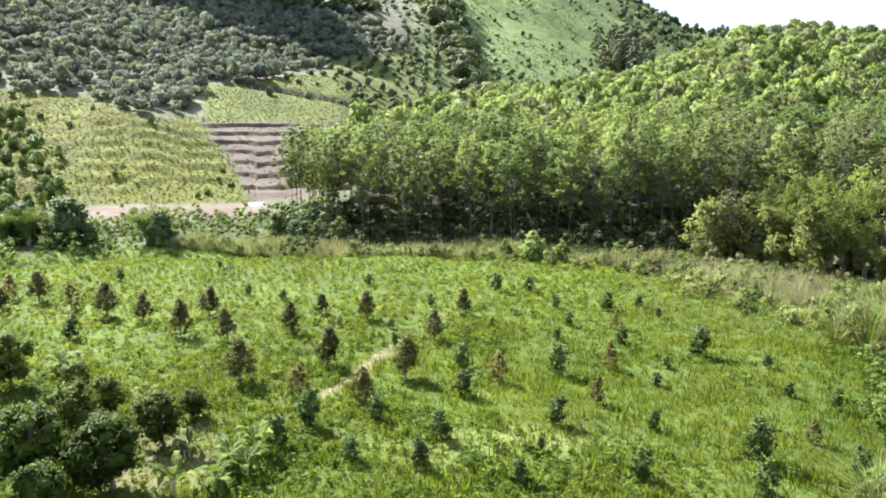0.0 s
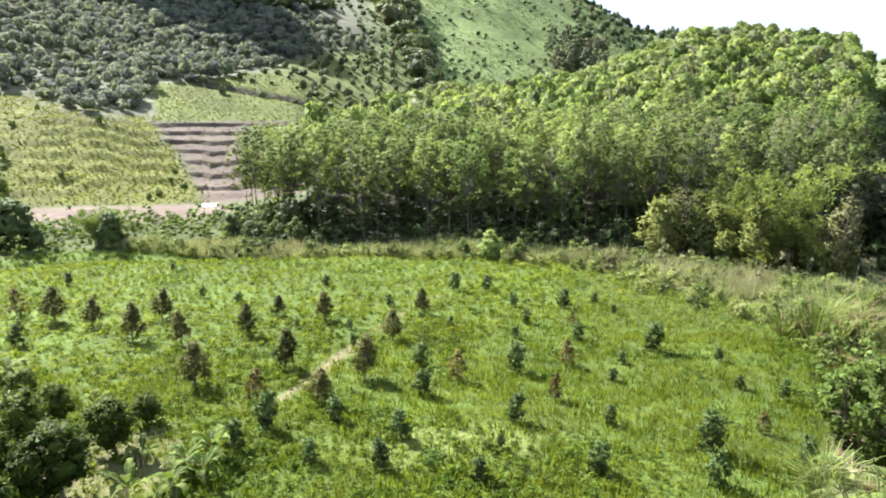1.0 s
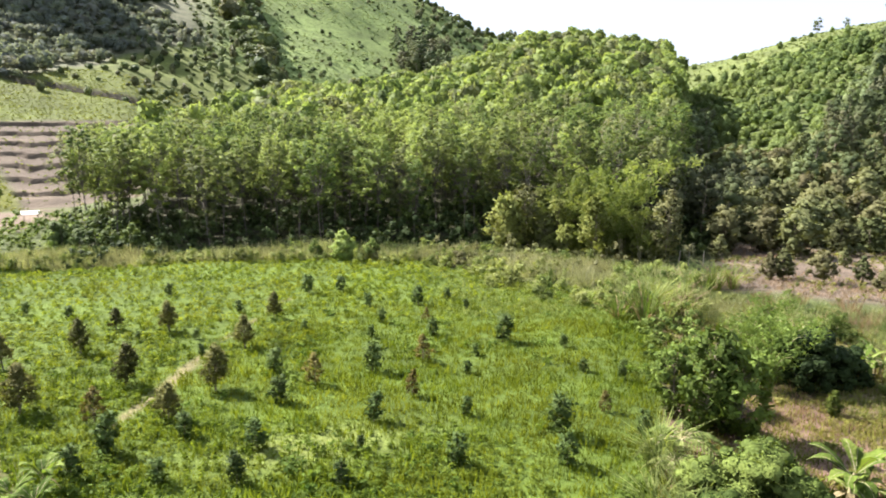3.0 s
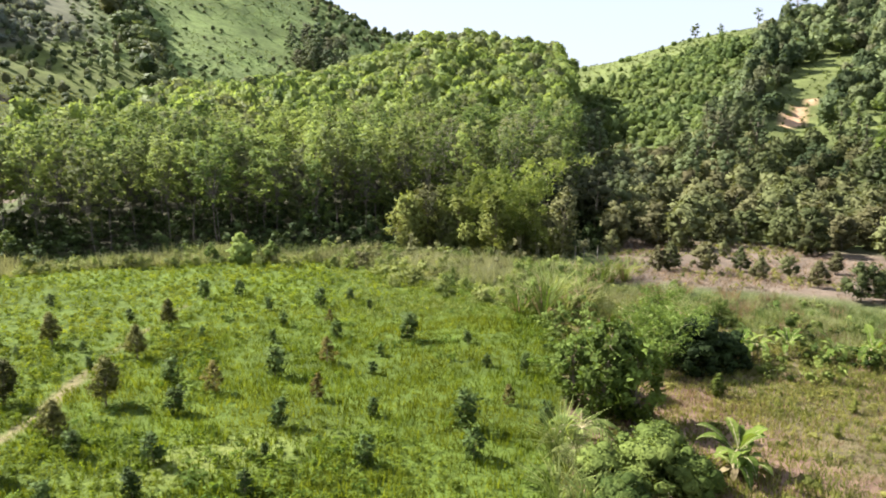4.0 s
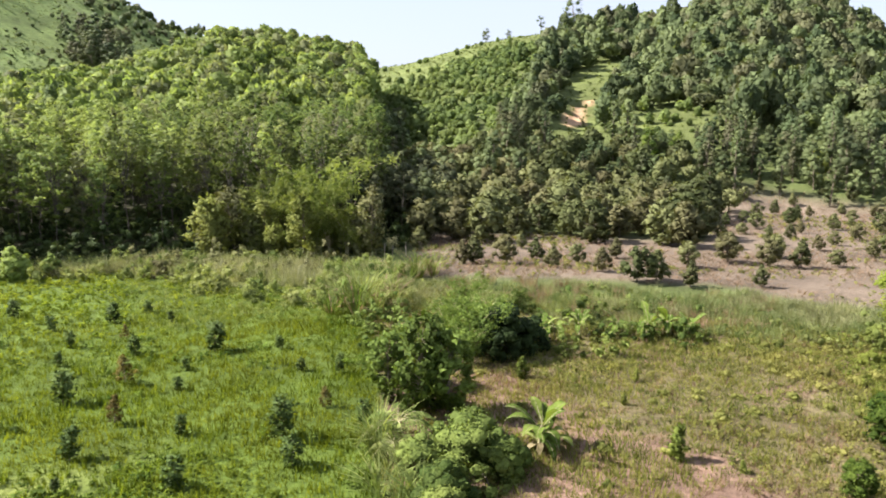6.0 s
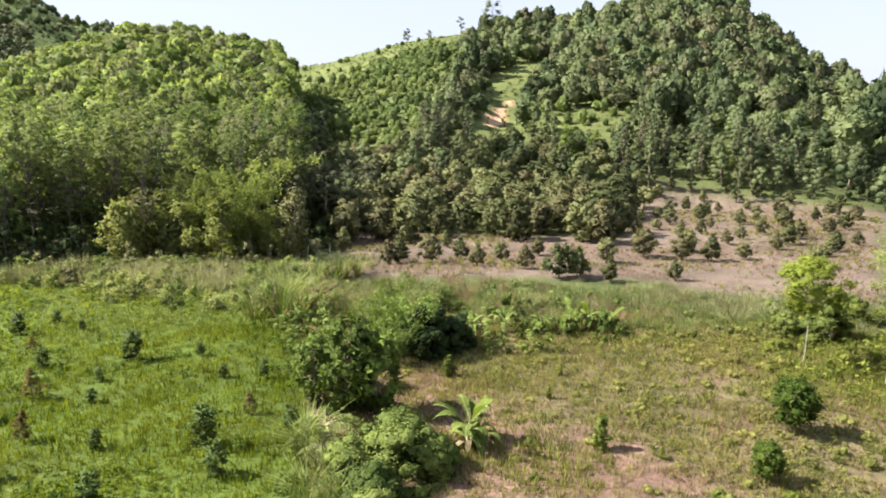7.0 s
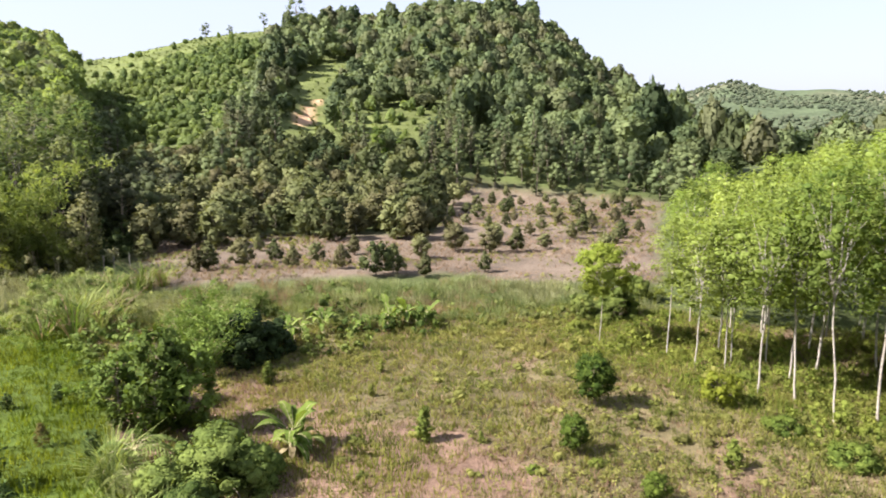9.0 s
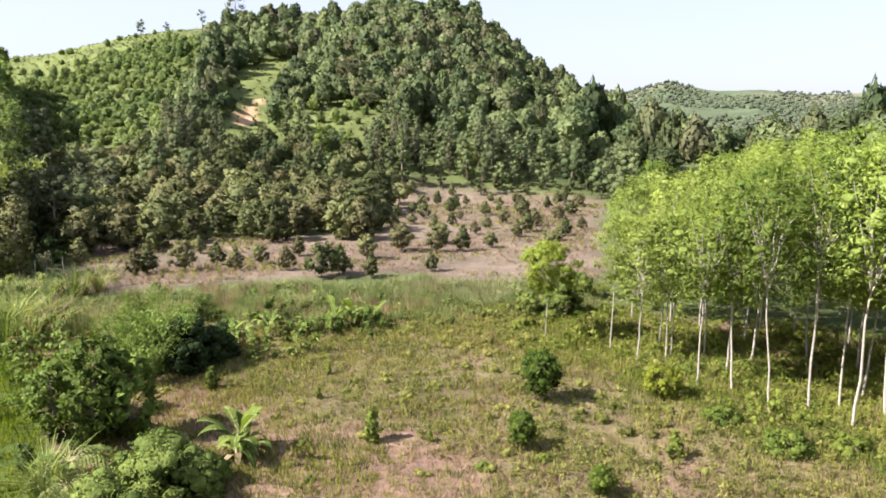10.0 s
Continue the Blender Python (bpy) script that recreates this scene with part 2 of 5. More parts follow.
MOUNTAIN = np.array([(-110, 200, 600, 60), (-70, 170, 600, 120), (-38, 138, 620, 165), (-20, 140, 620, 160), (-8, 145, 620, 158), (0, 190, 620, 152), (8, 250, 620, 150),
                     (15.7, 280, 600, 108), (18.6, 290, 590, 86), (21.2, 300, 585, 84), (23.5, 300, 580, 79), (26, 300, 580, 40), (34, 300, 560, 0)], float).T
HILL_WOODED = np.array([(14, 250, 330, 0), (25, 210, 330, 18), (31, 150, 330, 35), (34, 128, 330, 38.5), (37, 120, 330, 41.5), (39, 117, 330, 45), (42.5, 115, 330, 52.5), (45, 115, 330, 55.5), (47.5, 116, 330, 56), (50, 118, 330, 54),
                        (55.5, 121, 330, 55), (58, 122, 330, 57.5), (62, 126, 330, 60), (65.6, 130, 330, 60), (68.3, 131, 330, 54), (70.5, 132, 330, 46), (72, 132, 325, 39.5), (73.6, 132, 325, 31.5), (75.4, 132, 320, 24),
                        (78, 132, 310, 11), (83, 135, 300, 0)], float).T
HILL_FAR = np.array([(60, 600, 1200, 40), (76, 600, 1250, 66), (79.5, 600, 1300, 54), (82.6, 600, 1250, 65), (86, 600, 1300, 55), (89, 600, 1300, 55), (92.7, 600, 1350, 40),
                     (97, 600, 1300, 45), (110, 600, 1300, 60), (150, 600, 1300, 40)], float).T


def hill(table, a, r, power, fall):
    foot, crest, top = (np.interp(a, table[0], table[k], left=table[k][0], right=table[k][-1]) for k in (1, 2, 3))
    s = np.clip((r - foot) / (crest - foot), 0, 1)
    inside = step(a, table[0][0] - 12, table[0][0]) * (1 - step(a, table[0][-1], table[0][-1] + 12))
    return inside * top * s ** power * (1 - step(r, crest, crest + fall))


def terraced(z, a, r):
    """Steps dug into the foot of the mountain, and shallow ledges on the crop spur beside it."""
    on = step(a + 0.6 * rough(a, r * 0.2, 2.0, 5) + 0.2 * z, -15.9, -15.1) * (1 - step(a + rough(a, r * 0.2, 2.0, 6), -8.0, -7.0)) * step(z, 0.6, 2.2) * (1 - step(z, 15.0, 15.8))
    wavy = z + 0.8 * rough(a * 1.6, r * 0.06, 3.0, 8)
    f = wavy / 2.15
    dug = (np.floor(f) + step(f - np.floor(f), 0.93, 0.99)) * 2.15
    z = z + on * (0.38 + 0.22 * rough(a * 4, r * 0.15, 3.0, 44)) * (dug - wavy)
    on = (1 - step(a + 0.2 * z, -16.5, -15.5)) * step(z, 0.5, 3) * (1 - step(z, 22, 28))
    g = (z + 2.6 * rough(a * 2, r * 0.05, 6.0, 9)) / 2.3
    return z + on * 0.5 * ((np.floor(g) + step(g - np.floor(g), 0.5, 1.0)) - g) * 2.3


def terrain(x, y):
    x, y = np.asarray(x, float), np.asarray(y, float)
    a, r = polar(x, y)
    z = np.zeros_like(x)
    for table, power, fall in ((HILL_RUBBER, 0.95, 150), (MOUNTAIN, 1.15, 900), (HILL_WOODED, 0.95, 260), (HILL_FAR, 1.2, 700)):
        z = np.maximum(z, hill(table, a, r, power, fall))
    z = z + np.clip(z, 0, 12) / 12 * 1.6 * rough(x, y, 38, 1) + np.clip(z - 20, 0, 60) / 60 * 14 * rough(x, y, 110, 2)
    z = z + 4.5 * np.exp(-((a + 24.5) / 4.5) ** 2 - ((r - 185) / 32) ** 2)
    z = z + 150 * np.exp(-((x + 195) / 46) ** 2 - ((y - 468) / 44) ** 2)   # unseen steep peak above the orchard, added to cast shade on the slope
    z = terraced(z, a, r)
    z = z - 2.6 * np.exp(-((r - 248 + 2.46 * (a + 14.7)) / 2.2) ** 2) * step(a, -16.0, -14.5) * (1 - step(a, -6.0, -4.5))   # washed-out track
    out = step(r, 700, 1500)
    z = z + out * 28 * (0.5 + 0.5 * rough(x, y, 420, 3))
    z = z + 0.12 * rough(x, y, 7.0, 4) * step(r, 8, 20)
    creek = np.exp(-((r - 86 - 2 * np.sin(a / 6)) / 3.0) ** 2) * (1 - step(a, 36, 42))
    bank = 0.5 * np.exp(-((r - 68) / 5.0) ** 2) * step(a, 36, 42) * (1 - step(a, 74, 80))
    slip = np.exp(-(((a - 50.4) / 1.6) ** 2 + ((r - 184) / 14) ** 2))
    return z - 1.1 * creek + bank - 2.2 * slip


HEDGE = np.array([(9.0, 10.0), (15.2, 21.6), (17.6, 25.1), (21.2, 31.0), (25.5, 38.0), (28.5, 44.0), (32.0, 52.0), (40.0, 70.0)])
PATH = np.array([(-22, 28.5), (-12.4, 31.0), (-8.4, 32.2), (-7.0, 36.5), (-5.5, 39.9), (-3.3, 46.5), (-0.5, 53.0), (3.0, 60.0)])


def beside(line, x, y):
    """Metres to the right of a line that runs away from the camera."""
    return np.asarray(x) - np.interp(y, line[:, 1], line[:, 0])


def off_path(x, y):
    best = np.full(np.shape(x), 1e9)
    for (x0, y0), (x1, y1) in zip(PATH[:-1], PATH[1:]):
        d = np.array((x1 - x0, y1 - y0))
        s = np.clip(((x - x0) * d[0] + (y - y0) * d[1]) / (d @ d), 0, 1)
        best = np.minimum(best, np.hypot(x - x0 - s * d[0], y - y0 - s * d[1]))
    return best


def zones(x, y):
    """How much of each cover lies at a place: a dict of weights from 0 to 1."""
    x, y = np.asarray(x, float), np.asarray(y, float)
    a, r = polar(x, y)
    w = rough(x, y, 9.0, 11)
    a2, r2 = a + 1.2 * w * np.minimum(1, 60 / (r + 1)), r + 2.5 * w
    z = {}
    right = step(beside(HEDGE, x, y) + 0.8 * w, -0.6, 0.6)
    near = 1 - step(r2, 80 - 6 * step(a, 14, 20) - 12 * step(a, 17, 24), 83 - 6 * step(a, 14, 20) - 12 * step(a, 17, 24))
    near = np.where(a < -14, 1 - step(r2, 91, 94), near)
    z["field"] = near * (1 - right) * (np.abs(a) < 100)
    yard = 1 - step(np.hypot((x + 12.9) / 4.4, (y - 30.3) / 4.6) + 0.3 * w, 0.65, 1.0)   # worn ground among the bananas
    z["path"] = np.maximum(1 - step(off_path(x, y) + 0.5 * w, -0.05, 0.3), 0.6 * yard) * z["field"]
    z["mown"] = np.exp(-((x - 2.4 - 0.2 * (y - 31)) / 4.6) ** 2 - ((y - 31.4) / 1.9) ** 2) * z["field"]
    z["dry_edge"] = step(a2, 14, 19) * (1 - step(a2, 33, 36)) * step(r2, 50, 55) * (1 - step(r2, 74, 78))
    z["fallow"] = right * (1 - step(r2, 58 - 0.1 * (a - 40), 62 - 0.1 * (a - 40)))
    z["bare"] = z["fallow"] * step(rough(x, y, 9.0, 15, 4), -0.12, 0.08)
    z["soil"] = step(a2, 36, 38.5) * (1 - step(a2, 77.5, 79)) * step(r2, 64.5, 66.5) * (1 - step(r2, 92 + 40 * step(a, 60, 62), 98 + 42 * step(a, 60, 62)))
    z["road"] = (1 - step(a2, -14.5, -12)) * step(r2, 112, 118) * (1 - step(r2, 137, 142))
    h = terrain(x, y)
    z["crop"] = (1 - step(a2 + 0.2 * np.minimum(h, 16), -16.2, -15.2)) * step(r2, 139, 143) * (1 - step(h + 5 * rough(x, y, 30, 14) + 0.35 * (a + 25), 19, 22))
    z["terrace"] = step(a2 + 0.2 * h, -16.0, -15.2) * (1 - step(a2, -6.5, -5)) * step(r2, 139, 142) * (1 - step(h + 0.4 * w, 15.2, 16.0))
    top = 252 + 7 * np.maximum(a + 14.2, 0)   # upper edge of the open slope
    z["spur"] = step(a2, -18.8, -18.0) * (1 - step(a2, 2, 4)) * step(h + 0.4 * w, 15.2, 16.0) * (1 - step(r2 + 6 * w, top - 4, top + 4)) * step(r, 170, 180)
    z["hillside"] = (1 - step(a, -4, 2)) * step(r, 150, 170) * (1 - z["crop"]) * (1 - z["terrace"]) * (1 - z["spur"])
    # dark colour on the far wall of the washed-out cut, standing for its shadow
    z["track_shade"] = np.exp(-((r - 250 + 2.46 * (a + 14.7)) / 1.9) ** 4) * step(a, -16.0, -14.5) * (1 - step(a, -6.0, -4.5))
    # leaf floor of the rubber wood, darkened to stand for canopy shade
    z["shaded_litter"] = step(a2, -13, -11) * (1 - step(a2, 33, 35)) * step(r2, 88, 92) * (1 - step(r2 - np.interp(a, HILL_RUBBER[0], HILL_RUBBER[2]), 0, 8))
    z["farland"] = step(r, 420, 520) * step(a, 40, 60)
    z["fartan"] = z["farland"] * step(rough(x, y, 170, 18), 0.12, 0.3)
    z["high"] = step(a, -4, 1) * (1 - step(a, 20, 24)) * step(r, 300, 330)
    z["grassy"] = step(a, 24, 30) * (1 - step(a + 0.03 * (r - 330) + 3 * w, 46, 49)) * step(r + 12 * w, 190, 215)
    z["glade"] = np.exp(-((a - 57) / 5.5) ** 4 - ((r - 171) / 15) ** 4) + np.exp(-((a - 50.4 - 0.035 * (r - 187)) / 1.9) ** 4 - ((r - 200) / 60) ** 4)
    z["slip"] = step(np.exp(-((a2 - 50.3 - 0.07 * (r - 185)) / (0.4 + 0.55 * step(186 - r, -10, 12))) ** 2 - ((r - 184) / 16) ** 2), 0.35, 0.6)
    return z


COVERS = (("dry_edge", (0.145, 0.155, 0.055)), ("field", (0.082, 0.122, 0.018)), ("fallow", (0.15, 0.126, 0.062)), ("bare", (0.185, 0.122, 0.085)), ("mown", (0.155, 0.185, 0.046)), ("path", (0.17, 0.15, 0.07)),
          ("soil", (0.15, 0.119, 0.086)), ("road", (0.15, 0.116, 0.082)), ("crop", (0.105, 0.115, 0.02)), ("terrace", (0.11, 0.088, 0.06)), ("spur", (0.098, 0.12, 0.026)),
          ("hillside", (0.13, 0.135, 0.075)), ("shaded_litter", (0.05, 0.05, 0.025)), ("track_shade", (0.06, 0.05, 0.035)), ("farland", (0.075, 0.10, 0.05)), ("fartan", (0.125, 0.128, 0.075)), ("high", (0.14, 0.19, 0.055)), ("grassy", (0.10, 0.124, 0.036)), ("glade", (0.105, 0.128, 0.038)), ("slip", (0.52, 0.34, 0.20)))


def build_ground():
    az = np.concatenate([np.arange(-42, -20, 0.5), np.arange(-20, -6, 0.35), np.arange(-6, 105, 0.75), np.arange(105, 318, 6.0)])
    rr = np.concatenate([[3], np.arange(8, 22, 2.0), np.arange(22, 95, 1.0), np.arange(95, 140, 2.2), np.arange(140, 146, 0.75), np.arange(146, 206, 0.42), np.arange(206, 216, 1.0), np.arange(216, 254, 1.3), np.arange(254, 360, 3.0), 360 * 1.06 ** np.arange(0, 46)])
    A, R = np.meshgrid(np.radians(az), rr)
    X, Y = R * np.sin(A), R * np.cos(A)
    Z = terrain(X, Y)
    n, k = len(az), len(rr)
    V = np.concatenate([np.stack([X, Y, Z], -1).reshape(-1, 3), [(0, 0, 0)]])
    i, j = np.meshgrid(np.arange(k - 1), np.arange(n), indexing="ij")
    j2 = (j + 1) % n
    F = np.stack([i * n + j, i * n + j2, (i + 1) * n + j2, (i + 1) * n + j], -1).reshape(-1, 4)
    me = mesh_np("ground", V, F, M_GROUND, smooth=True, fan=(k * n, list(range(n))))
    col = np.empty((len(V), 4))
    col[:, :3], col[:, 3] = (0.075, 0.095, 0.03), 1
    z = zones(V[:, 0], V[:, 1])
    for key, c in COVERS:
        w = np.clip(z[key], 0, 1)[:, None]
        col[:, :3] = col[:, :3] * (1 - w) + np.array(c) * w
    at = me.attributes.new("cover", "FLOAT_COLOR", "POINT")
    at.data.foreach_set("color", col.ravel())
    return tagged(new("ground", me), "valley floor of green field, fallow and bare soil rising into hills", "ground", kind="structure")


# ---- mesh tools ----
def mesh_np(name, V, F, mat, smooth=False, fan=None, tint=None):
    me = bpy.data.meshes.new(name)
    V, F = np.asarray(V, np.float32), np.asarray(F, np.int32)
    V, facing = V[:, :3], V[:, 3:]
    loops, start = F.ravel(), np.arange(0, F.size, F.shape[1], dtype=np.int32)
    if fan:
        hub, ring = fan
        tri = np.array([(hub, ring[(q + 1) % len(ring)], ring[q]) for q in range(len(ring))], np.int32)
        start = np.concatenate([start, F.size + np.arange(0, tri.size, 3, dtype=np.int32)])
        loops = np.concatenate([loops, tri.ravel()])
    me.vertices.add(len(V)), me.loops.add(len(loops)), me.polygons.add(len(start))
    me.vertices.foreach_set("co", V.ravel())
    me.loops.foreach_set("vertex_index", loops.astype(np.int32))
    me.polygons.foreach_set("loop_start", start.astype(np.int32))
    me.polygons.foreach_set("use_smooth", np.full(len(start), smooth))
    me.update(calc_edges=True)
    me.materials.append(mat)
    if facing.shape[1]:
        me.attributes.new("custom_normal", "FLOAT_VECTOR", "POINT").data.foreach_set("vector", np.ascontiguousarray(unit(facing), np.float32).ravel())
    if tint is not None:
        me.attributes.new("tint", "FLOAT", "POINT").data.foreach_set("value", np.asarray(tint, np.float32))
    return me


def join(*pieces):
    V, F, at = [], [], 0
    wide = max(v.shape[1] for v, f in pieces)
    for v, f in pieces:
        if v.shape[1] < wide:
            v = np.concatenate([v, np.tile((0.0, 0.0, 1.0), (len(v), 1))], 1)
        V.append(v), F.append(np.asarray(f) + at)
        at += len(v)
    return np.concatenate(V), np.concatenate(F)


def unit(v):
    return v / np.maximum(np.linalg.norm(v, axis=-1, keepdims=True), 1e-9)


def ball(level):
    """A unit sphere of even triangles: vertices, faces."""
    g = (1 + 5 ** 0.5) / 2
    V = unit(np.array([(-1, g, 0), (1, g, 0), (-1, -g, 0), (1, -g, 0), (0, -1, g), (0, 1, g), (0, -1, -g), (0, 1, -g), (g, 0, -1), (g, 0, 1), (-g, 0, -1), (-g, 0, 1)], float))
    F = np.array([(0, 11, 5), (0, 5, 1), (0, 1, 7), (0, 7, 10), (0, 10, 11), (1, 5, 9), (5, 11, 4), (11, 10, 2), (10, 7, 6), (7, 1, 8), (3, 9, 4), (3, 4, 2), (3, 2, 6), (3, 6, 8), (3, 8, 9), (4, 9, 5), (2, 4, 11), (6, 2, 10), (8, 6, 7), (9, 8, 1)])
    for _ in range(level):
        seen, pts, out = {}, list(V), []
        def mid(a, b):
            k = (min(a, b), max(a, b))
            if k not in seen:
                seen[k] = len(pts)
                pts.append(unit(V[a] + V[b]))
            return seen[k]
        for a, b, c in F:
            ab, bc, ca = mid(a, b), mid(b, c), mid(c, a)
            out += [(a, ab, ca), (b, bc, ab), (c, ca, bc), (ab, bc, ca)]
        V, F = np.array(pts), np.array(out)
    return V, F


LUMP, BALLS = ball(0), (ball(1), ball(2))


def leaves(rng, clumps, count, size, aspect=0.5, up=0.5, shell=0.35, droop=0.25, squash=0.8, core=0.0, whole=False):
    """Folded leaf blades round clump centres (x, y, z, radius); core: the size of a dense lump of twigs and leaves inside."""
    if core:
        blade = leaves(rng, clumps, count, size, aspect, up, max(shell, core * 0.75), droop, squash)
        c = np.asarray(clumps, float)
        V = LUMP[0][None] * (core * c[:, 3])[:, None, None] * rng.uniform(0.75, 1.15, (len(c), 12, 1)) * np.array((1, 1, squash)) + c[:, None, :3]
        F = LUMP[1][None] + (np.arange(len(c)) * 12)[:, None, None]
        N = np.broadcast_to(LUMP[0][None], V.shape) + 0.6 * unit(c[:, :3] - c[:, :3].mean(0))[:, None]
        return join(blade, (np.concatenate([V, N], -1).reshape(-1, 6), F.reshape(-1, 3)))
    clumps = np.asarray(clumps, float)
    c = np.repeat(clumps, count, axis=0)
    d = unit(rng.normal(size=(len(c), 3)))
    u = (shell + (1.18 - shell) * rng.random(len(c)))[:, None]
    p = c[:, :3] + d * u * c[:, 3:4] * np.array((1, 1, squash))
    n = unit(d * 0.9 + np.array((0, 0, up)) + 0.42 * rng.normal(size=d.shape))
    t = unit(np.cross(n, rng.normal(size=d.shape)))
    t = unit(t + np.array((0, 0, -droop)))
    b = unit(np.cross(n, t))
    L = (size * (0.6 + 0.8 * rng.random(len(c))))[:, None]
    face = unit(0.6 * d + 0.9 * unit(c[:, :3] - clumps[:, :3].mean(0) + 1e-6) + np.array((0, 0, 0.8 * up)) + (0.25 if size > 0.29 else 0.55) * rng.normal(size=d.shape))   # shading follows the rounded crown
    b = b * np.where(np.sum(n * face, 1) > 0, -1.0, 1.0)[:, None]
    if not whole:
        V = np.stack([p - t * L * 0.5 + b * L * aspect * 0.5, p + t * L * 0.62, p - t * L * 0.5 - b * L * aspect * 0.5], 1).reshape(-1, 3)
        V = np.concatenate([V, np.repeat(face, 3, axis=0)], 1)
        return V, np.arange(len(V)).reshape(-1, 3)
    fold = n * L * 0.08
    V = np.stack([p - t * L * 0.5, p + b * L * aspect * 0.5 + fold, p + t * L * 0.5, p - b * L * aspect * 0.5 + fold], 1).reshape(-1, 3)
    V = np.concatenate([V, np.repeat(face, 4, axis=0)], 1)
    return V, np.arange(len(V)).reshape(-1, 4)


def tube(points, radii, sides=6):
    P = np.asarray(points, float)
    ax = unit(np.gradient(P, axis=0))
    ref = np.array((1.0, 0.1, 0.0))
    a = unit(np.cross(ax, ref))
    b = np.cross(ax, a)
    ang = np.linspace(0, 2 * np.pi, sides, endpoint=False)
    V = (P[:, None] + np.asarray(radii)[:, None, None] * (a[:, None] * np.cos(ang)[None, :, None] + b[:, None] * np.sin(ang)[None, :, None])).reshape(-1, 3)
    i, j = np.meshgrid(np.arange(len(P) - 1), np.arange(sides), indexing="ij")
    j2 = (j + 1) % sides
    return V, np.stack([i * sides + j, i * sides + j2, (i + 1) * sides + j2, (i + 1) * sides + j], -1).reshape(-1, 4)


def limb(rng, start, end, r0, r1, wobble=0.08, n=5, sides=5):
    start, end = np.asarray(start, float), np.asarray(end, float)
    s = np.linspace(0, 1, n)[:, None]
    P = start + (end - start) * s + np.sin(np.pi * s) * rng.normal(size=3) * wobble * np.linalg.norm(end - start)
    return tube(P, np.linspace(r0, r1, n), sides)


def blades(rng, n, height, spread, width, lean=0.5, radius=0.25):
    """A tuft of arching grass blades, two quads each."""
    a = rng.random(n) * 2 * np.pi
    h = height * (0.6 + 0.6 * rng.random(n))
    o = np.stack([np.cos(a), np.sin(a), 0 * a], 1)
    base = o * (radius * rng.random(n) ** 0.5)[:, None]
    out = (spread * (0.4 + 0.9 * rng.random(n)) * lean)[:, None]
    mid = base + o * out * 0.35 + np.array((0, 0, 1)) * (h * 0.62)[:, None]
    tip = base + o * out * 1.1 + np.array((0, 0, 1)) * (h * 0.95)[:, None]
    side = np.stack([-np.sin(a), np.cos(a), 0 * a], 1) * width
    V = np.stack([base - side * 0.5, base + side * 0.5, mid + side * 0.5, mid - side * 0.5, tip + side * 0.08, tip - side * 0.08], 1).reshape(-1, 3)
    k = np.arange(n)[:, None] * 6
    return V, np.concatenate([k + np.array((0, 1, 2, 3)), k + np.array((3, 2, 4, 5))], 0)


def spikes(rng, n, height, width, radius, lean=0.35):
    """A tuft of fine upright leaves, one blade a triangle."""
    a, g = rng.random(n) * 6.283, rng.random(n) * 6.283
    o = np.stack([np.cos(a), np.sin(a), 0 * a], 1)
    base = o * (radius * rng.random(n) ** 0.5)[:, None]
    h = (height * (0.5 + 0.7 * rng.random(n)))[:, None]
    side = np.stack([np.cos(g), np.sin(g), 0 * g], 1) * width * 0.5
    tip = base + o * h * lean * rng.uniform(0.2, 1.6, (n, 1)) + np.array((0, 0, 1)) * h
    V = np.stack([base - side, base + side, tip], 1).reshape(-1, 3)
    return V, np.arange(len(V)).reshape(-1, 3)


def stamp(rng, kinds, P, scale, tall=0.2, sink=0.0, vary=0.4):
    """Copies of template meshes at places P (n, 3), joined."""
    out, tints = [], []
    pick = rng.integers(0, len(kinds), len(P))
    for q, (v, f) in enumerate(kinds):
        at = P[pick == q]
        if not len(at):
            continue
        sc = np.broadcast_to(scale, len(P))[pick == q] * (1 - vary * 0.5 + vary * rng.random(len(at)))
        hz = sc * (1 + tall * rng.normal(size=len(at)))
        g = rng.random(len(at)) * 2 * np.pi
        c, s = np.cos(g)[:, None], np.sin(g)[:, None]
        x = (v[:, 0] * c - v[:, 1] * s) * sc[:, None] + at[:, 0:1]
        y = (v[:, 0] * s + v[:, 1] * c) * sc[:, None] + at[:, 1:2]
        z = v[:, 2] * hz[:, None] + at[:, 2:3] - sink
        V = [x, y, z]
        if v.shape[1] == 6:
            V += [v[:, 3] * c - v[:, 4] * s, v[:, 3] * s + v[:, 4] * c, np.broadcast_to(v[:, 5], x.shape)]
        V = np.stack(V, -1).reshape(-1, len(V))
        F = (f[None] + (np.arange(len(at)) * len(v))[:, None, None]).reshape(-1, f.shape[1])
        out.append((V, F))
        tints.append(np.repeat(rng.random(len(at)), len(v)))
    return (*join(*out), np.concatenate(tints))


def scatter(rng, box, pitch, jitter=0.5):
    """Jittered places over a box (x0, y0, x1, y1), as an array (n, 2)."""
    x, y = np.meshgrid(np.arange(box[0], box[2], pitch), np.arange(box[1], box[3], pitch))
    p = np.stack([x.ravel(), y.ravel()], 1)
    return p + (rng.random(p.shape) - 0.5) * 2 * jitter * pitch


def grounded(p):
    return np.concatenate([p, terrain(p[:, 0], p[:, 1])[:, None]], 1)


def stuff(name, mesh, label, category):
    return tagged(new(name, mesh), label, category, kind="stuff")


def part(name, piece, mat, parent, label="", smooth=False):
    ob = new(name, mesh_np(name, piece[0], piece[1], mat, smooth))
    ob.parent = parent
    if label:
        tagged(ob, label)
    return ob


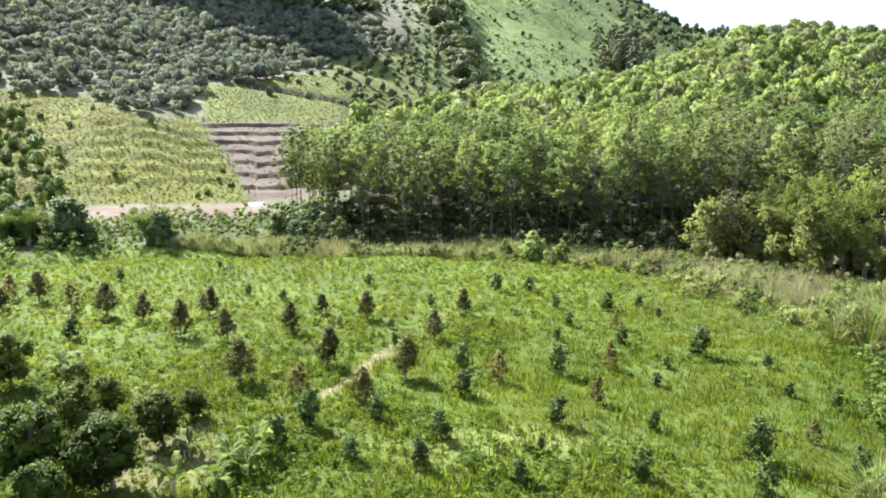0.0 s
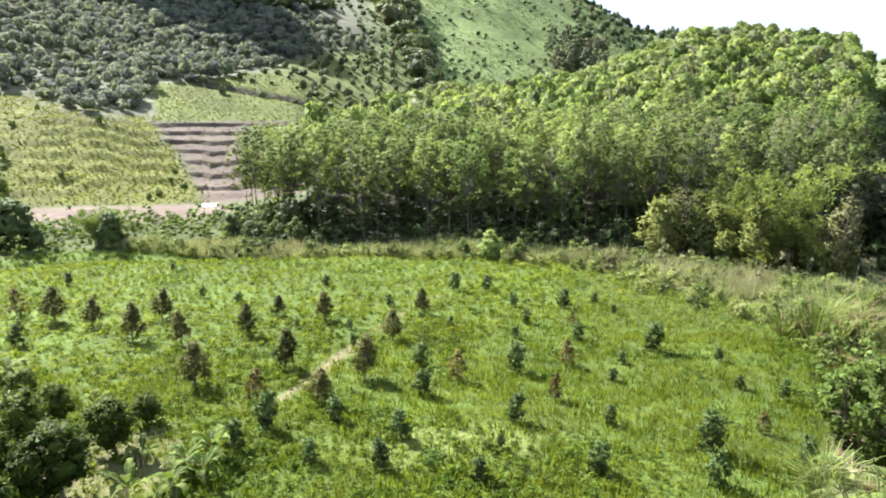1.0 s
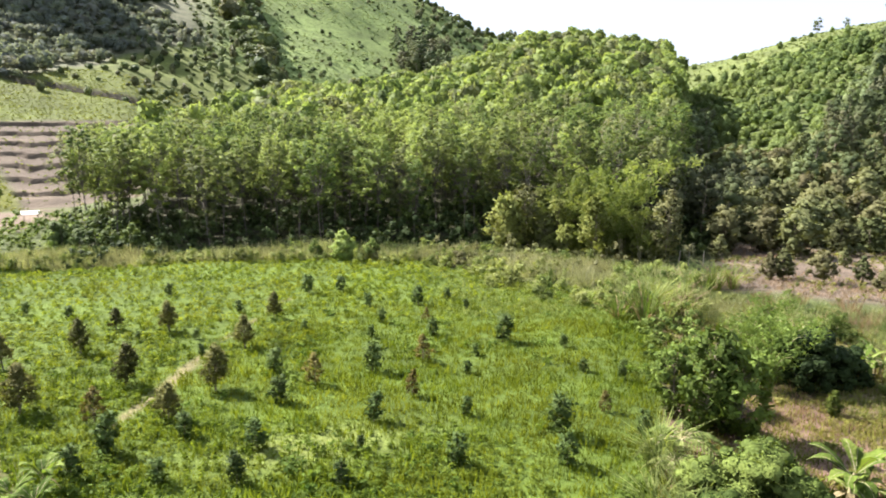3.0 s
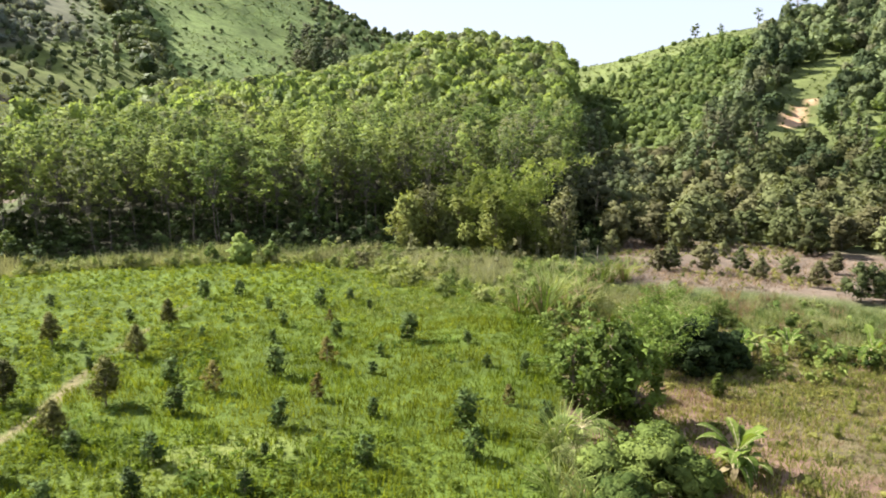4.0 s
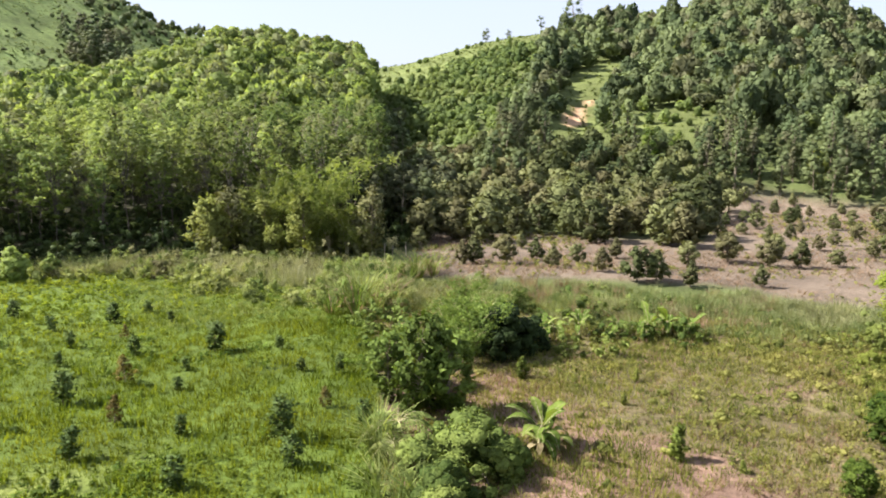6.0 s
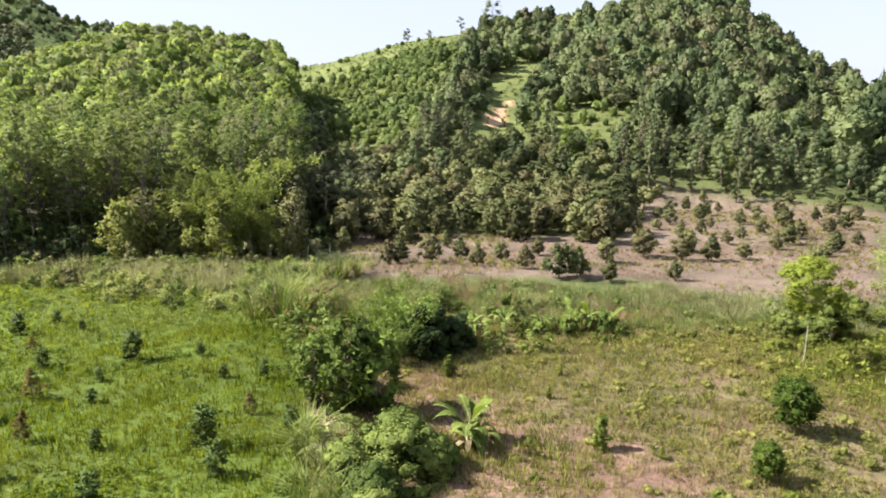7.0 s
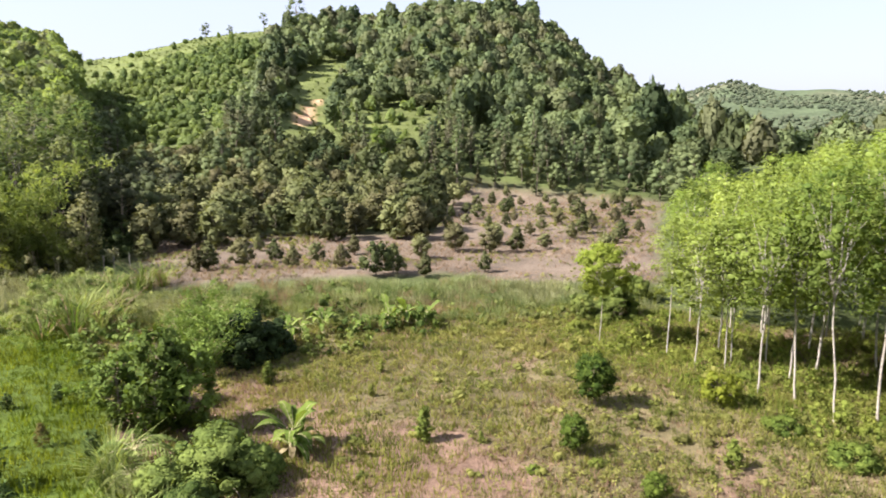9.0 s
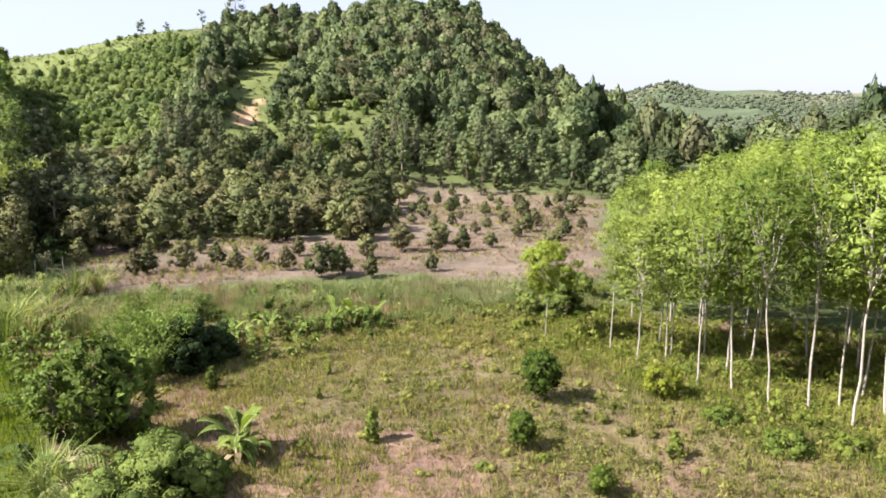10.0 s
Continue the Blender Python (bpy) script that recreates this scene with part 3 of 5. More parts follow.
def plant(spots, makers, label, category, group="", seed=0, tilt=3.0):
    """Things at spots (x, y, scale): the first of each maker is built, the rest are copies."""
    rng = np.random.default_rng(seed)
    made = {}
    for x, y, s in spots:
        k = int(rng.integers(0, len(makers)))
        z = float(terrain(x, y))
        wide = s * float(rng.uniform(0.9, 1.12))
        m = Matrix.Translation((x, y, z)) @ Euler((radians(rng.normal() * tilt), radians(rng.normal() * tilt), rng.random() * 6.28)).to_matrix().to_4x4() @ Matrix.Diagonal((wide, wide, s, 1))
        if k in made:
            src = made[k]
            ob = copy_thing(src, m @ Matrix.Diagonal([1 / q for q in src.scale] + [1]))
        else:
            ob = made[k] = makers[k](np.random.default_rng(seed * 31 + k))
            tagged(ob, label, category, group)
            ob.matrix_basis = m


build_ground()

# ---- kinds of plants ----
def crown_spots(rng, n, z0, z1, width, shape="egg", rad=(0.7, 1.2)):
    out = []
    for k in range(n):
        s = (k + rng.random()) / n
        w = {"egg": math.sin(math.pi * (0.12 + 0.8 * s)) ** 0.7, "cone": (1 - s) ** 0.75 * min(1, 0.5 + 4 * s), "vase": 0.35 + 0.65 * math.sin(math.pi * min(1, 0.15 + 0.75 * s)), "round": math.sin(math.pi * (0.08 + 0.86 * s)) ** 0.55}[shape]
        a, d = k * 2.39996 + rng.normal() * 0.4, width * w * (0.35 + 0.65 * rng.random())
        out.append((d * math.cos(a), d * math.sin(a), z0 + (z1 - z0) * s, rng.uniform(*rad) * (0.55 + 0.45 * w)))
    return out


def rubber_parts(rng, h, clumps, count, size, width, bare=0.42, lean=0.02, core=0.55, rad=(0.75, 1.3)):
    arms = []
    fork = h * (bare + rng.uniform(-0.06, 0.06))
    top = np.array((rng.normal() * lean * h, rng.normal() * lean * h, fork))
    wood = [tube(np.linspace((0, 0, -0.3), top, 6) + np.concatenate([[[0, 0, 0]], rng.normal(size=(4, 3)) * 0.03, [[0, 0, 0]]]), np.linspace(0.07, 0.04, 6) * h / 13, 6)]
    spots = crown_spots(rng, clumps, h * bare * 0.98, h * 0.96, width, "vase", rad)
    for k in range(5):
        a = k * 1.257 + rng.normal() * 0.3
        end = np.array((math.cos(a) * width * 0.55, math.sin(a) * width * 0.55, h * rng.uniform(0.72, 0.93)))
        mid = top + (end - top) * np.array((0.35, 0.35, 0.5))
        arms.append(join(limb(rng, top, mid, 0.04 * h / 13, 0.026 * h / 13, 0.06, 4, 4), limb(rng, mid, end, 0.03 * h / 13, 0.012, 0.06, 4, 4)))
    for s in spots[::3]:
        wood.append(limb(rng, top + np.array((0, 0, h * 0.1 * rng.random())), np.array(s[:3]), 0.035 * h / 13, 0.012, 0.05, 3, 3))
    return join(*wood), arms, leaves(rng, spots, count, size, 0.55, 0.5, 0.45, 0.3, 0.65, core)


def rubber_tree(clumps, count, size, width, mat, h=13.0, bare=0.42, bark=None, core=0.45, limbs=False, rad=(0.75, 1.3)):
    def make(rng):
        ob = new("rubber_tree")
        wood, arms, crown = rubber_parts(rng, h, clumps, count, size, width, bare, 0.02, core, rad)
        stem = part("trunk", wood if limbs else join(wood, *arms), bark or M_BARK_PALE, ob, "straight rubber trunk with forking limbs", True)
        for arm in arms if limbs else ():
            part("limb", arm, bark or M_BARK_PALE, stem, "", True)
        part("crown", crown, mat, ob, "", True)
        return ob
    return make


def orchard_tree(name, shape, z0, z1, width, clumps, count, size, mat, rad=(0.4, 0.6), trunk=0.06, aspect=0.5, core=0.7):
    """A tree one metre to the unit of z1; a stem with side limbs, and a leafy crown."""
    def make(rng):
        ob = new(name)
        spots = crown_spots(rng, clumps, z0, z1, width, shape, rad)
        wood = [tube([(0, 0, -0.2), (0.02, 0, z1 * 0.3), (0.0, 0.03, z1 * 0.6), (0.02, 0.02, z1 * 0.9)], [trunk, trunk * 0.8, trunk * 0.5, trunk * 0.15], 6)]
        arms = [limb(rng, (0, 0, s[2] * 0.7), s[:3], trunk * 0.35, trunk * 0.1, 0.08, 3, 3) for s in spots]
        stem = part("trunk", join(*wood, *arms) if len(arms) > 16 else wood[0], M_BARK, ob, "thin brown stem", True)
        for arm in arms if len(arms) <= 16 else ():
            part("branch", arm, M_BARK, stem, "", True)
        part("crown", leaves(rng, spots, count, size, aspect, 0.45, 0.3, 0.3, 0.85, core), mat, ob, "", True)
        return ob
    return make


def banana_leaf(rng, a, length, rise, droop, width, h):
    """One long arching leaf with a folded midrib and a torn edge."""
    n = 8
    s = np.linspace(0, 1, n)
    out = np.array((math.cos(a), math.sin(a), 0))
    side = np.array((-math.sin(a), math.cos(a), 0))
    mid = out * (s * length * (1 - 0.15 * s))[:, None] + np.array((0, 0, 1)) * (h + rise * s - droop * s ** 2.3)[:, None]
    w = width * np.clip(np.sin(np.pi * np.clip((s - 0.12) / 0.88, 0.02, 1)) ** 0.6, 0.05, 1)
    w = w * (1 - 0.25 * (rng.random(n) > 0.65))
    lift = np.array((0, 0, 1)) * (w * 0.22)[:, None]
    L, R = mid + side * w[:, None] + lift, mid - side * w[:, None] + lift
    V = np.concatenate([L, mid, R])
    i = np.arange(n - 1)
    return V, np.concatenate([np.stack([i, i + 1, n + i + 1, n + i], 1), np.stack([n + i, n + i + 1, 2 * n + i + 1, 2 * n + i], 1)])


def banana_plant(count=11, dead=5, stems=1):
    def make(rng):
        ob = new("banana_plant")
        for q in range(stems):
            fx, fy, tall = (0, 0, 1.0) if q == 0 else (0.35 * math.cos(q * 2.3), 0.35 * math.sin(q * 2.3), rng.uniform(0.5, 0.75))
            part("stem", tube([(fx, fy, -0.1), (fx + 0.02, fy, 0.4 * tall), (fx + 0.03, fy + 0.02, 0.75 * tall), (fx + 0.03, fy + 0.02, 1.05 * tall)], [0.095, 0.085, 0.07, 0.045], 8), M_STEM, ob, "sheathed pale green false stem", True)
            for k in range(count if q == 0 else count // 2):
                a = k * 2.4 + rng.normal() * 0.25
                V, F = banana_leaf(rng, a, rng.uniform(1.1, 1.75) * (0.6 + 0.4 * tall), rng.uniform(1.0, 2.1) * tall, rng.uniform(0.7, 1.7), rng.uniform(0.2, 0.3), rng.uniform(0.6, 1.05) * tall)
                blade = part("leaf", (V + np.array((fx, fy, 0)), F), M_BANANA, ob, "", True)
                rib = np.array([v.co for v in blade.data.vertices])[8:16]
                part("midrib", tube(rib, np.linspace(0.016, 0.006, 8), 4), M_STEM, blade, "pale green midrib", True)
        for k in range(dead):
            h = rng.uniform(0.35, 0.95)
            part("dead_leaf", banana_leaf(rng, rng.random() * 6.28, rng.uniform(0.6, 1.1), 0.1, h + 0.05, 0.12, h), M_STRAW, ob, "withered hanging leaf", True)
        return ob
    return make


def palm_plant(rng):
    ob = new("palm")
    part("trunk", tube([(0, 0, -0.1), (0.05, 0, 0.6), (0.08, 0.03, 1.1)], [0.14, 0.11, 0.08], 7), M_BARK, ob, "short fibrous palm trunk", True)
    for k in range(11):
        a, L = k * 2.4, rng.uniform(1.5, 2.2)
        s = np.linspace(0, 1, 14)
        out = np.array((math.cos(a), math.sin(a), 0))
        side = np.array((-math.sin(a), math.cos(a), 0))
        rib = out * (s * L * 0.9)[:, None] + np.array((0, 0, 1)) * (1.05 + rng.uniform(0.9, 1.7) * s - 1.7 * s ** 2.2)[:, None] + np.array((0.08, 0.03, 0))
        pieces = []
        for q in range(2, 14):
            for sgn in (-1, 1):
                tip = rib[q] + side * sgn * 0.5 * (1.1 - s[q] * 0.7) + out * 0.2 - np.array((0, 0, 0.28))
                w = out * 0.055
                pieces.append((np.array([rib[q] - w, rib[q] + w, tip + w * 0.3, tip - w * 0.3]), np.array([(0, 1, 2, 3)])))
        frond = part("frond", join(*pieces), M_BANKGRASS, ob, "", False)
        part("midrib", tube(rib[::3], np.linspace(0.022, 0.008, len(rib[::3])), 4), M_STEM, frond, "pale arching midrib", True)
    return ob


def mound(rng, size, n, mat_size=0.35, lump=0.35):
    """Spots for a leafy cover over a low heap (a, b, c half axes)."""
    out = []
    for k in range(n):
        d = unit(rng.normal(size=3))
        d[2] = abs(d[2])
        out.append((*(d * np.array(size) * rng.uniform(0.65, 1.0)), lump * rng.uniform(0.7, 1.4)))
    return out


def creeper_mound(name, size, n, count, leaf, mat, lump=0.5, stems=6):
    def make(rng):
        ob = new(name)
        spots = mound(rng, size, n, lump=lump)
        for s in spots[:stems]:
            part("stem", limb(rng, (rng.normal() * 0.3 * size[0], rng.normal() * 0.3 * size[1], -0.2), s[:3], 0.06, 0.015, 0.1, 4, 5), M_BARK, ob, "", True)
        part("crown", leaves(rng, spots, count, leaf, 0.6, 0.5, 0.35, 0.35, 0.8, 0.75), mat, ob, "", True)
        return ob
    return make


def bamboo_clump(h, culms, count, leaf, mat):
    def make(rng):
        ob = new("bamboo_clump")
        spots = []
        for k in range(culms):
            a = rng.random() * 6.28
            o = np.array((math.cos(a), math.sin(a), 0))
            hh = h * rng.uniform(0.65, 1.05)
            s = np.linspace(0, 1, 7)[:, None]
            P = o * 0.25 + o * (s ** 2.4) * hh * rng.uniform(0.2, 0.5) + np.array((0, 0, 1)) * hh * (s - 0.22 * s ** 4)
            P[0, 2] = -0.2
            part("culm", tube(P, np.linspace(0.04, 0.008, 7), 5), M_STEM, ob, "", True)
            for q in range(2, 7):
                for _ in range(2):
                    spots.append((*(P[q] + rng.normal(size=3) * 0.3), 0.3 + 0.045 * h))
        part("crown", leaves(rng, spots, count, leaf, 0.3, 0.3, 0.2, 0.7), mat, ob)
        return ob
    return make


def crown_only(rng, shape, z0, z1, width, clumps, count, size, rad, core=0.55, aspect=0.6):
    spots = crown_spots(rng, clumps, z0, z1, width, shape, rad)
    piece = leaves(rng, spots, count, size, aspect, 0.4, 0.35, 0.25, 0.85, core)
    return piece


def lobed_crown(rng, shape, z0, z1, width, lobes, count, size, depth=0.34, sharp=0.16, fine=1, ragged=0.3):
    """A closed crown of rounded lobes with dark creases between them, roughened by leaf sprays."""
    D, F = BALLS[fine]
    k = np.arange(lobes) + 0.5
    up, turn = 1 - 1.75 * k / lobes, k * 2.39996 + rng.normal(size=lobes) * 0.35
    C = unit(np.stack([np.sqrt(1 - up ** 2) * np.cos(turn), np.sqrt(1 - up ** 2) * np.sin(turn), up], 1) + 0.12 * rng.normal(size=(lobes, 3)))
    reach = rng.uniform(0.65, 1.15, lobes)
    lift = (np.exp(-(1 - D @ C.T) / sharp) * reach).max(1)
    R = (1 - depth) + depth * 1.25 * lift + 0.035 * rng.normal(size=len(D))
    t = np.clip((D[:, 2] + 1) / 2, 0, 1)
    w = {"round": 0.8 + 0.35 * t - 0.3 * t ** 3, "egg": 1.12 - 0.3 * t, "cone": 1.3 - 0.85 * t}[shape]
    P = np.stack([D[:, 0] * R * w * width, D[:, 1] * R * w * width, z0 + (z1 - z0) * (0.5 + 0.5 * D[:, 2] * R)], 1)
    F = F[D[F][:, :, 2].mean(1) > -0.72]
    tri = P[F]
    fn = np.cross(tri[:, 1] - tri[:, 0], tri[:, 2] - tri[:, 0])
    N = np.zeros_like(P)
    for q in range(3):
        np.add.at(N, F[:, q], fn)
    N = unit(N)
    area = np.linalg.norm(fn, axis=1)
    pick = rng.choice(len(F), count, p=area / area.sum())
    b = rng.dirichlet((1, 1, 1), count)
    at, n = (tri[pick] * b[:, :, None]).sum(1), unit((N[F[pick]] * b[:, :, None]).sum(1))
    L = size * rng.uniform(0.6, 1.4, (count, 1))
    t1 = unit(np.cross(n, rng.normal(size=n.shape)))
    way = unit(t1 + n * rng.uniform(0.0, 1.1, (count, 1)) + np.array((0, 0, 0.15)))
    side = unit(np.cross(way, n + 0.5 * rng.normal(size=n.shape)))
    at = at + n * L * rng.uniform(-0.1, 0.35, (count, 1))
    V = np.stack([at - side * L * 0.34, at + side * L * 0.34, at + way * L], 1).reshape(-1, 3)
    face = np.repeat(unit(n + 0.45 * rng.normal(size=n.shape)), 3, axis=0)
    tilt = unit(N[F].mean(1) + 0.32 * rng.normal(size=(len(F), 3)))
    tri = tri.mean(1, keepdims=True) + (tri - tri.mean(1, keepdims=True)) * 1.12 + N[F] * ragged * rng.normal(size=(len(F), 3, 1))
    core = np.concatenate([tri.reshape(-1, 3), np.repeat(tilt, 3, axis=0)], 1), np.arange(len(F) * 3).reshape(-1, 3)
    return join(core, (np.concatenate([V, face], 1), np.arange(len(V)).reshape(-1, 3)))


def stem_only(h, r, sides=4):
    return tube([(0, 0, -0.5), (0.05, 0, h * 0.5), (0, 0.06, h)], [r, r * 0.8, r * 0.4], sides)


def woodland_tree(name, shape, z0, h, w, clumps, count, leaf, mat, rad=(1.3, 1.9), bark=None):
    def make(rng):
        ob = new(name)
        part("trunk", join(tube([(0, 0, -0.4), (0.05, 0, h * 0.3), (0.0, 0.05, h * 0.6), (0.03, 0.0, h * 0.92)], [0.022 * h, 0.017 * h, 0.011 * h, 0.003 * h], 6),
                           *[limb(rng, (0, 0, h * f), (math.cos(q) * w * 0.6, math.sin(q) * w * 0.6, h * (f + 0.18)), 0.008 * h, 0.003 * h, 0.06, 3, 4) for f, q in ((0.35, 0.4), (0.45, 2.5), (0.55, 4.4), (0.65, 1.2))]), bark or M_BARK, ob, "", True)
        part("crown", crown_only(rng, shape, z0, h, w, clumps, count, leaf, rad), mat, ob, "", True)
        return ob
    return make


# ---- the field: young fruit trees ----
DURIANS = [(-34.5, 58.2, 2.8), (-35.9, 55.4, 1.9), (-26.4, 53.4, 2.8), (-22.9, 51.8, 2.3), (-18.7, 48.2, 2.8), (-18.5, 53.7, 2.5), (-14.9, 46.9, 2.5), (-12.0, 39.3, 2.8),
           (-11.0, 48.9, 2.4), (-7.2, 41.9, 2.6), (-9.7, 54.4, 1.7), (-5.9, 52.6, 2.3), (-2.2, 39.9, 2.7), (-0.6, 47.5, 2.3), (1.6, 54.2, 2.2), (-4.4, 36.1, 2.1)]
RUSTY = [(-37.7, 59.1, 2.3), (-30.5, 55.8, 2.3), (-8.0, 37.1, 1.9), (3.3, 39.3, 2.0), (12.9, 50.6, 1.1), (10.4, 41.7, 1.8), (8.3, 36.1, 1.6), (17.6, 31.2, 1.2)]
SAPLINGS_A = [(-31.2, 66.5, 1.3), (-26.4, 47.8, 1.8), (-7.8, 51.0, 0.8), (-3.9, 50.3, 0.9), (-3.3, 46.2, 1.0), (-1.0, 56.8, 1.1), (3.6, 50.3, 1.0), (1.1, 42.2, 1.6), (1.1, 37.1, 1.6),
              (-6.8, 33.0, 2.1), (-3.4, 33.7, 1.4), (-7.8, 30.9, 1.7), (-0.1, 31.8, 1.6), (-4.2, 29.5, 1.3), (-1.0, 28.7, 1.5), (3.2, 27.2, 1.2), (4.5, 30.3, 0.8), (5.7, 33.4, 1.7),
              (6.9, 40.7, 2.0), (8.0, 47.5, 1.0), (9.4, 51.0, 1.2), (9.3, 55.9, 1.3)]
SAPLINGS_B = [(4.9, 61.8, 1.9), (7.7, 61.8, 1.5), (13.4, 55.4, 1.7), (12.3, 46.5, 1.4), (13.9, 41.7, 0.9), (12.4, 38.8, 0.9), (16.8, 53.0, 0.9), (16.7, 44.1, 2.1), (10.4, 32.6, 1.1),
              (8.5, 27.7, 1.5), (14.2, 29.5, 2.2), (13.2, 26.5, 1.6), (20.2, 41.7, 1.0), (20.9, 35.2, 1.3), (18.2, 28.4, 1.3), (16.3, 56.8, 1.1), (19.3, 37.1, 0.9), (-23.3, 71.9, 1.1),
              (-7.1, 64.6, 1.1), (-17.3, 60.8, 1.1), (-13.8, 58.7, 1.1)]
cone_tree = [orchard_tree("durian_tree", "cone", 0.25, 0.98, 0.38, 34, 46, 0.062, M_FIELD_DURIAN, (0.11, 0.18), 0.022, 0.45, 0.4) for _ in range(3)]
red_tree = [orchard_tree("rusty_tree", "cone", 0.15, 0.95, 0.42, 22, 24, 0.085, M_RED, (0.11, 0.16), 0.018, 0.5, 0.3) for _ in range(2)]
slim_tree = [orchard_tree("fruit_sapling", "vase", 0.12, 0.92, 0.27, 15, 26, 0.13, M_SAPLING, (0.11, 0.18), 0.018, 0.5, 0.4) for _ in range(4)]
plant(DURIANS, cone_tree, "young durian tree with dark olive conical crown in the field", "tree", "young trees in the field", 1)
plant(RUSTY, red_tree, "sparse young tree with rusty brown leaves in the field", "tree", "young trees in the field", 2)
plant(SAPLINGS_A + SAPLINGS_B, slim_tree, "slim dark green fruit sapling standing in the field", "sapling", "saplings in the field", 3)

# ---- dark citrus trees and bananas at the corner of the field ----
CITRUS = [(-24.6, 38.1, 3.0), (-17.2, 30.4, 3.0), (-13.2, 31.0, 2.5), (-13.6, 26.8, 3.1), (-17.0, 26.8, 3.4), (-19.9, 35.7, 2.2), (-17.4, 34.2, 2.1), (-12.9, 34.2, 1.5),
          (-18.6, 24.3, 2.6), (-15.0, 24.2, 2.3), (-21.8, 29.0, 2.8)]
round_tree = [orchard_tree("citrus_tree", "round", 0.22, 0.94, 0.36, 44, 64, 0.055, M_CITRUS, (0.1, 0.16), 0.03) for _ in range(3)]
plant([(x, y, s * 1.12) for x, y, s in CITRUS], round_tree, "dense dark green citrus tree with a round glossy crown", "tree", "citrus trees", 4)
plant([(34.8, 10.1, 2.9), (29.1, 9.3, 1.95), (26.3, 5.0, 1.5)], round_tree, "round dark green citrus tree in the fallow field", "tree", "citrus trees in the fallow", 5)
banana = [banana_plant(11, 1), banana_plant(9, 2, 2), banana_plant(12, 1)]
plant([(-23.0, 40.4, 1.0), (-9.5, 28.9, 0.8), (-8.6, 30.0, 0.85), (-10.9, 26.3, 0.85), (-9.4, 26.8, 0.75), (-20.5, 37.0, 0.7), (-16.2, 36.0, 0.6), (-11.6, 29.9, 0.65), (-8.4, 28.0, 0.7)], banana,
      "pale green banana plant beside the citrus trees", "banana plant", "banana plants", 6)
plant([(22.8, 20.5, 1.2)], [banana_plant(12, 9, 3)], "banana plant with withered hanging leaves in the fallow", "banana plant", "", 7)
plant([(34.3, 31.4, 1.0), (37.9, 30.8, 0.95), (41.5, 27.6, 1.0), (42.6, 26.8, 1.05), (36.2, 31.6, 0.9), (40.2, 29.2, 0.8), (43.4, 25.6, 0.85), (33.4, 32.6, 0.9)], banana, "banana plant under the reedy bank", "banana plant", "bananas at the bank", 8)

# ---- hedge between field and fallow ----
broad = [orchard_tree("broadleaf_tree", "vase", 0.3, 5.2, 1.45, 46, 44, 0.32, M_BROAD, (0.32, 0.62), 0.09, 0.62, 0.35) for _ in range(2)]
plant([(20.9, 27.6, 1.0), (22.3, 26.7, 0.85), (20.9, 30.0, 0.72), (23.4, 30.4, 0.62)], broad, "bushy broadleaf tree with large leaves on the hedge line", "tree", "hedge trees", 9)
plant([(18.2, 25.3, 1.0), (16.9, 24.2, 0.75)], [palm_plant], "young palm with pale drooping fronds in the hedge", "palm", "palms", 10)
plant([(18.4, 20.6, 1.1), (19.8, 22.4, 0.95), (16.2, 19.6, 0.9), (20.2, 20.4, 0.85), (17.2, 22.3, 0.85), (15.2, 18.4, 0.8), (21.3, 23.6, 0.7)], [creeper_mound("hedge_bush", (1.6, 1.6, 2.3), 60, 56, 0.15, M_HEDGE, 0.42), creeper_mound("hedge_bush", (1.7, 1.4, 2.0), 60, 56, 0.14, M_HEDGE, 0.42)],
      "leafy hedge bush overgrown with climbers", "bush", "hedge bushes", 11)
plant([(30.8, 31.6, 1.0), (32.8, 30.8, 0.7)], [creeper_mound("vine_mound", (2.6, 1.9, 3.3), 70, 44, 0.24, M_VINE_SHADE, 0.55)], "dense heap of vines at the edge of the fallow, coloured dark for shade", "vine thicket", "", 12)
plant([(36.7, 40.8, 0.72), (38.8, 37.9, 0.55), (34.9, 39.6, 0.5), (33.0, 36.6, 0.5), (29.2, 32.6, 1.05), (31.2, 33.6, 0.85), (28.2, 33.8, 0.8), (28.0, 31.4, 0.7), (30.6, 36.4, 0.75), (26.4, 33.4, 0.5)], [bamboo_clump(4.6, 14, 13, 0.3, M_VINE)], "feathery young bamboo clump on the bank", "bamboo", "bamboo on the bank", 13)

# ---- bushes in the fallow ----
slim_bush = [orchard_tree("bush", "cone", 0.08, 0.95, 0.36, 22, 22, 0.11, M_BUSH, (0.13, 0.2), 0.02) for _ in range(2)]
low_bush = [creeper_mound("bush", (0.62, 0.6, 0.6), 34, 60, 0.065, M_HERB, 0.17), creeper_mound("bush", (0.7, 0.6, 0.5), 34, 60, 0.065, M_BUSH, 0.17)]
plant([(26.7, 15.9, 1.7), (31.2, 2.8, 1.4), (28.6, 27.5, 1.4), (30.1, 21.3, 0.7), (28.0, 13.5, 0.6), (33.6, 23.0, 0.8)], slim_bush, "upright olive green bush in the dry fallow", "bush", "bushes in the fallow", 14)
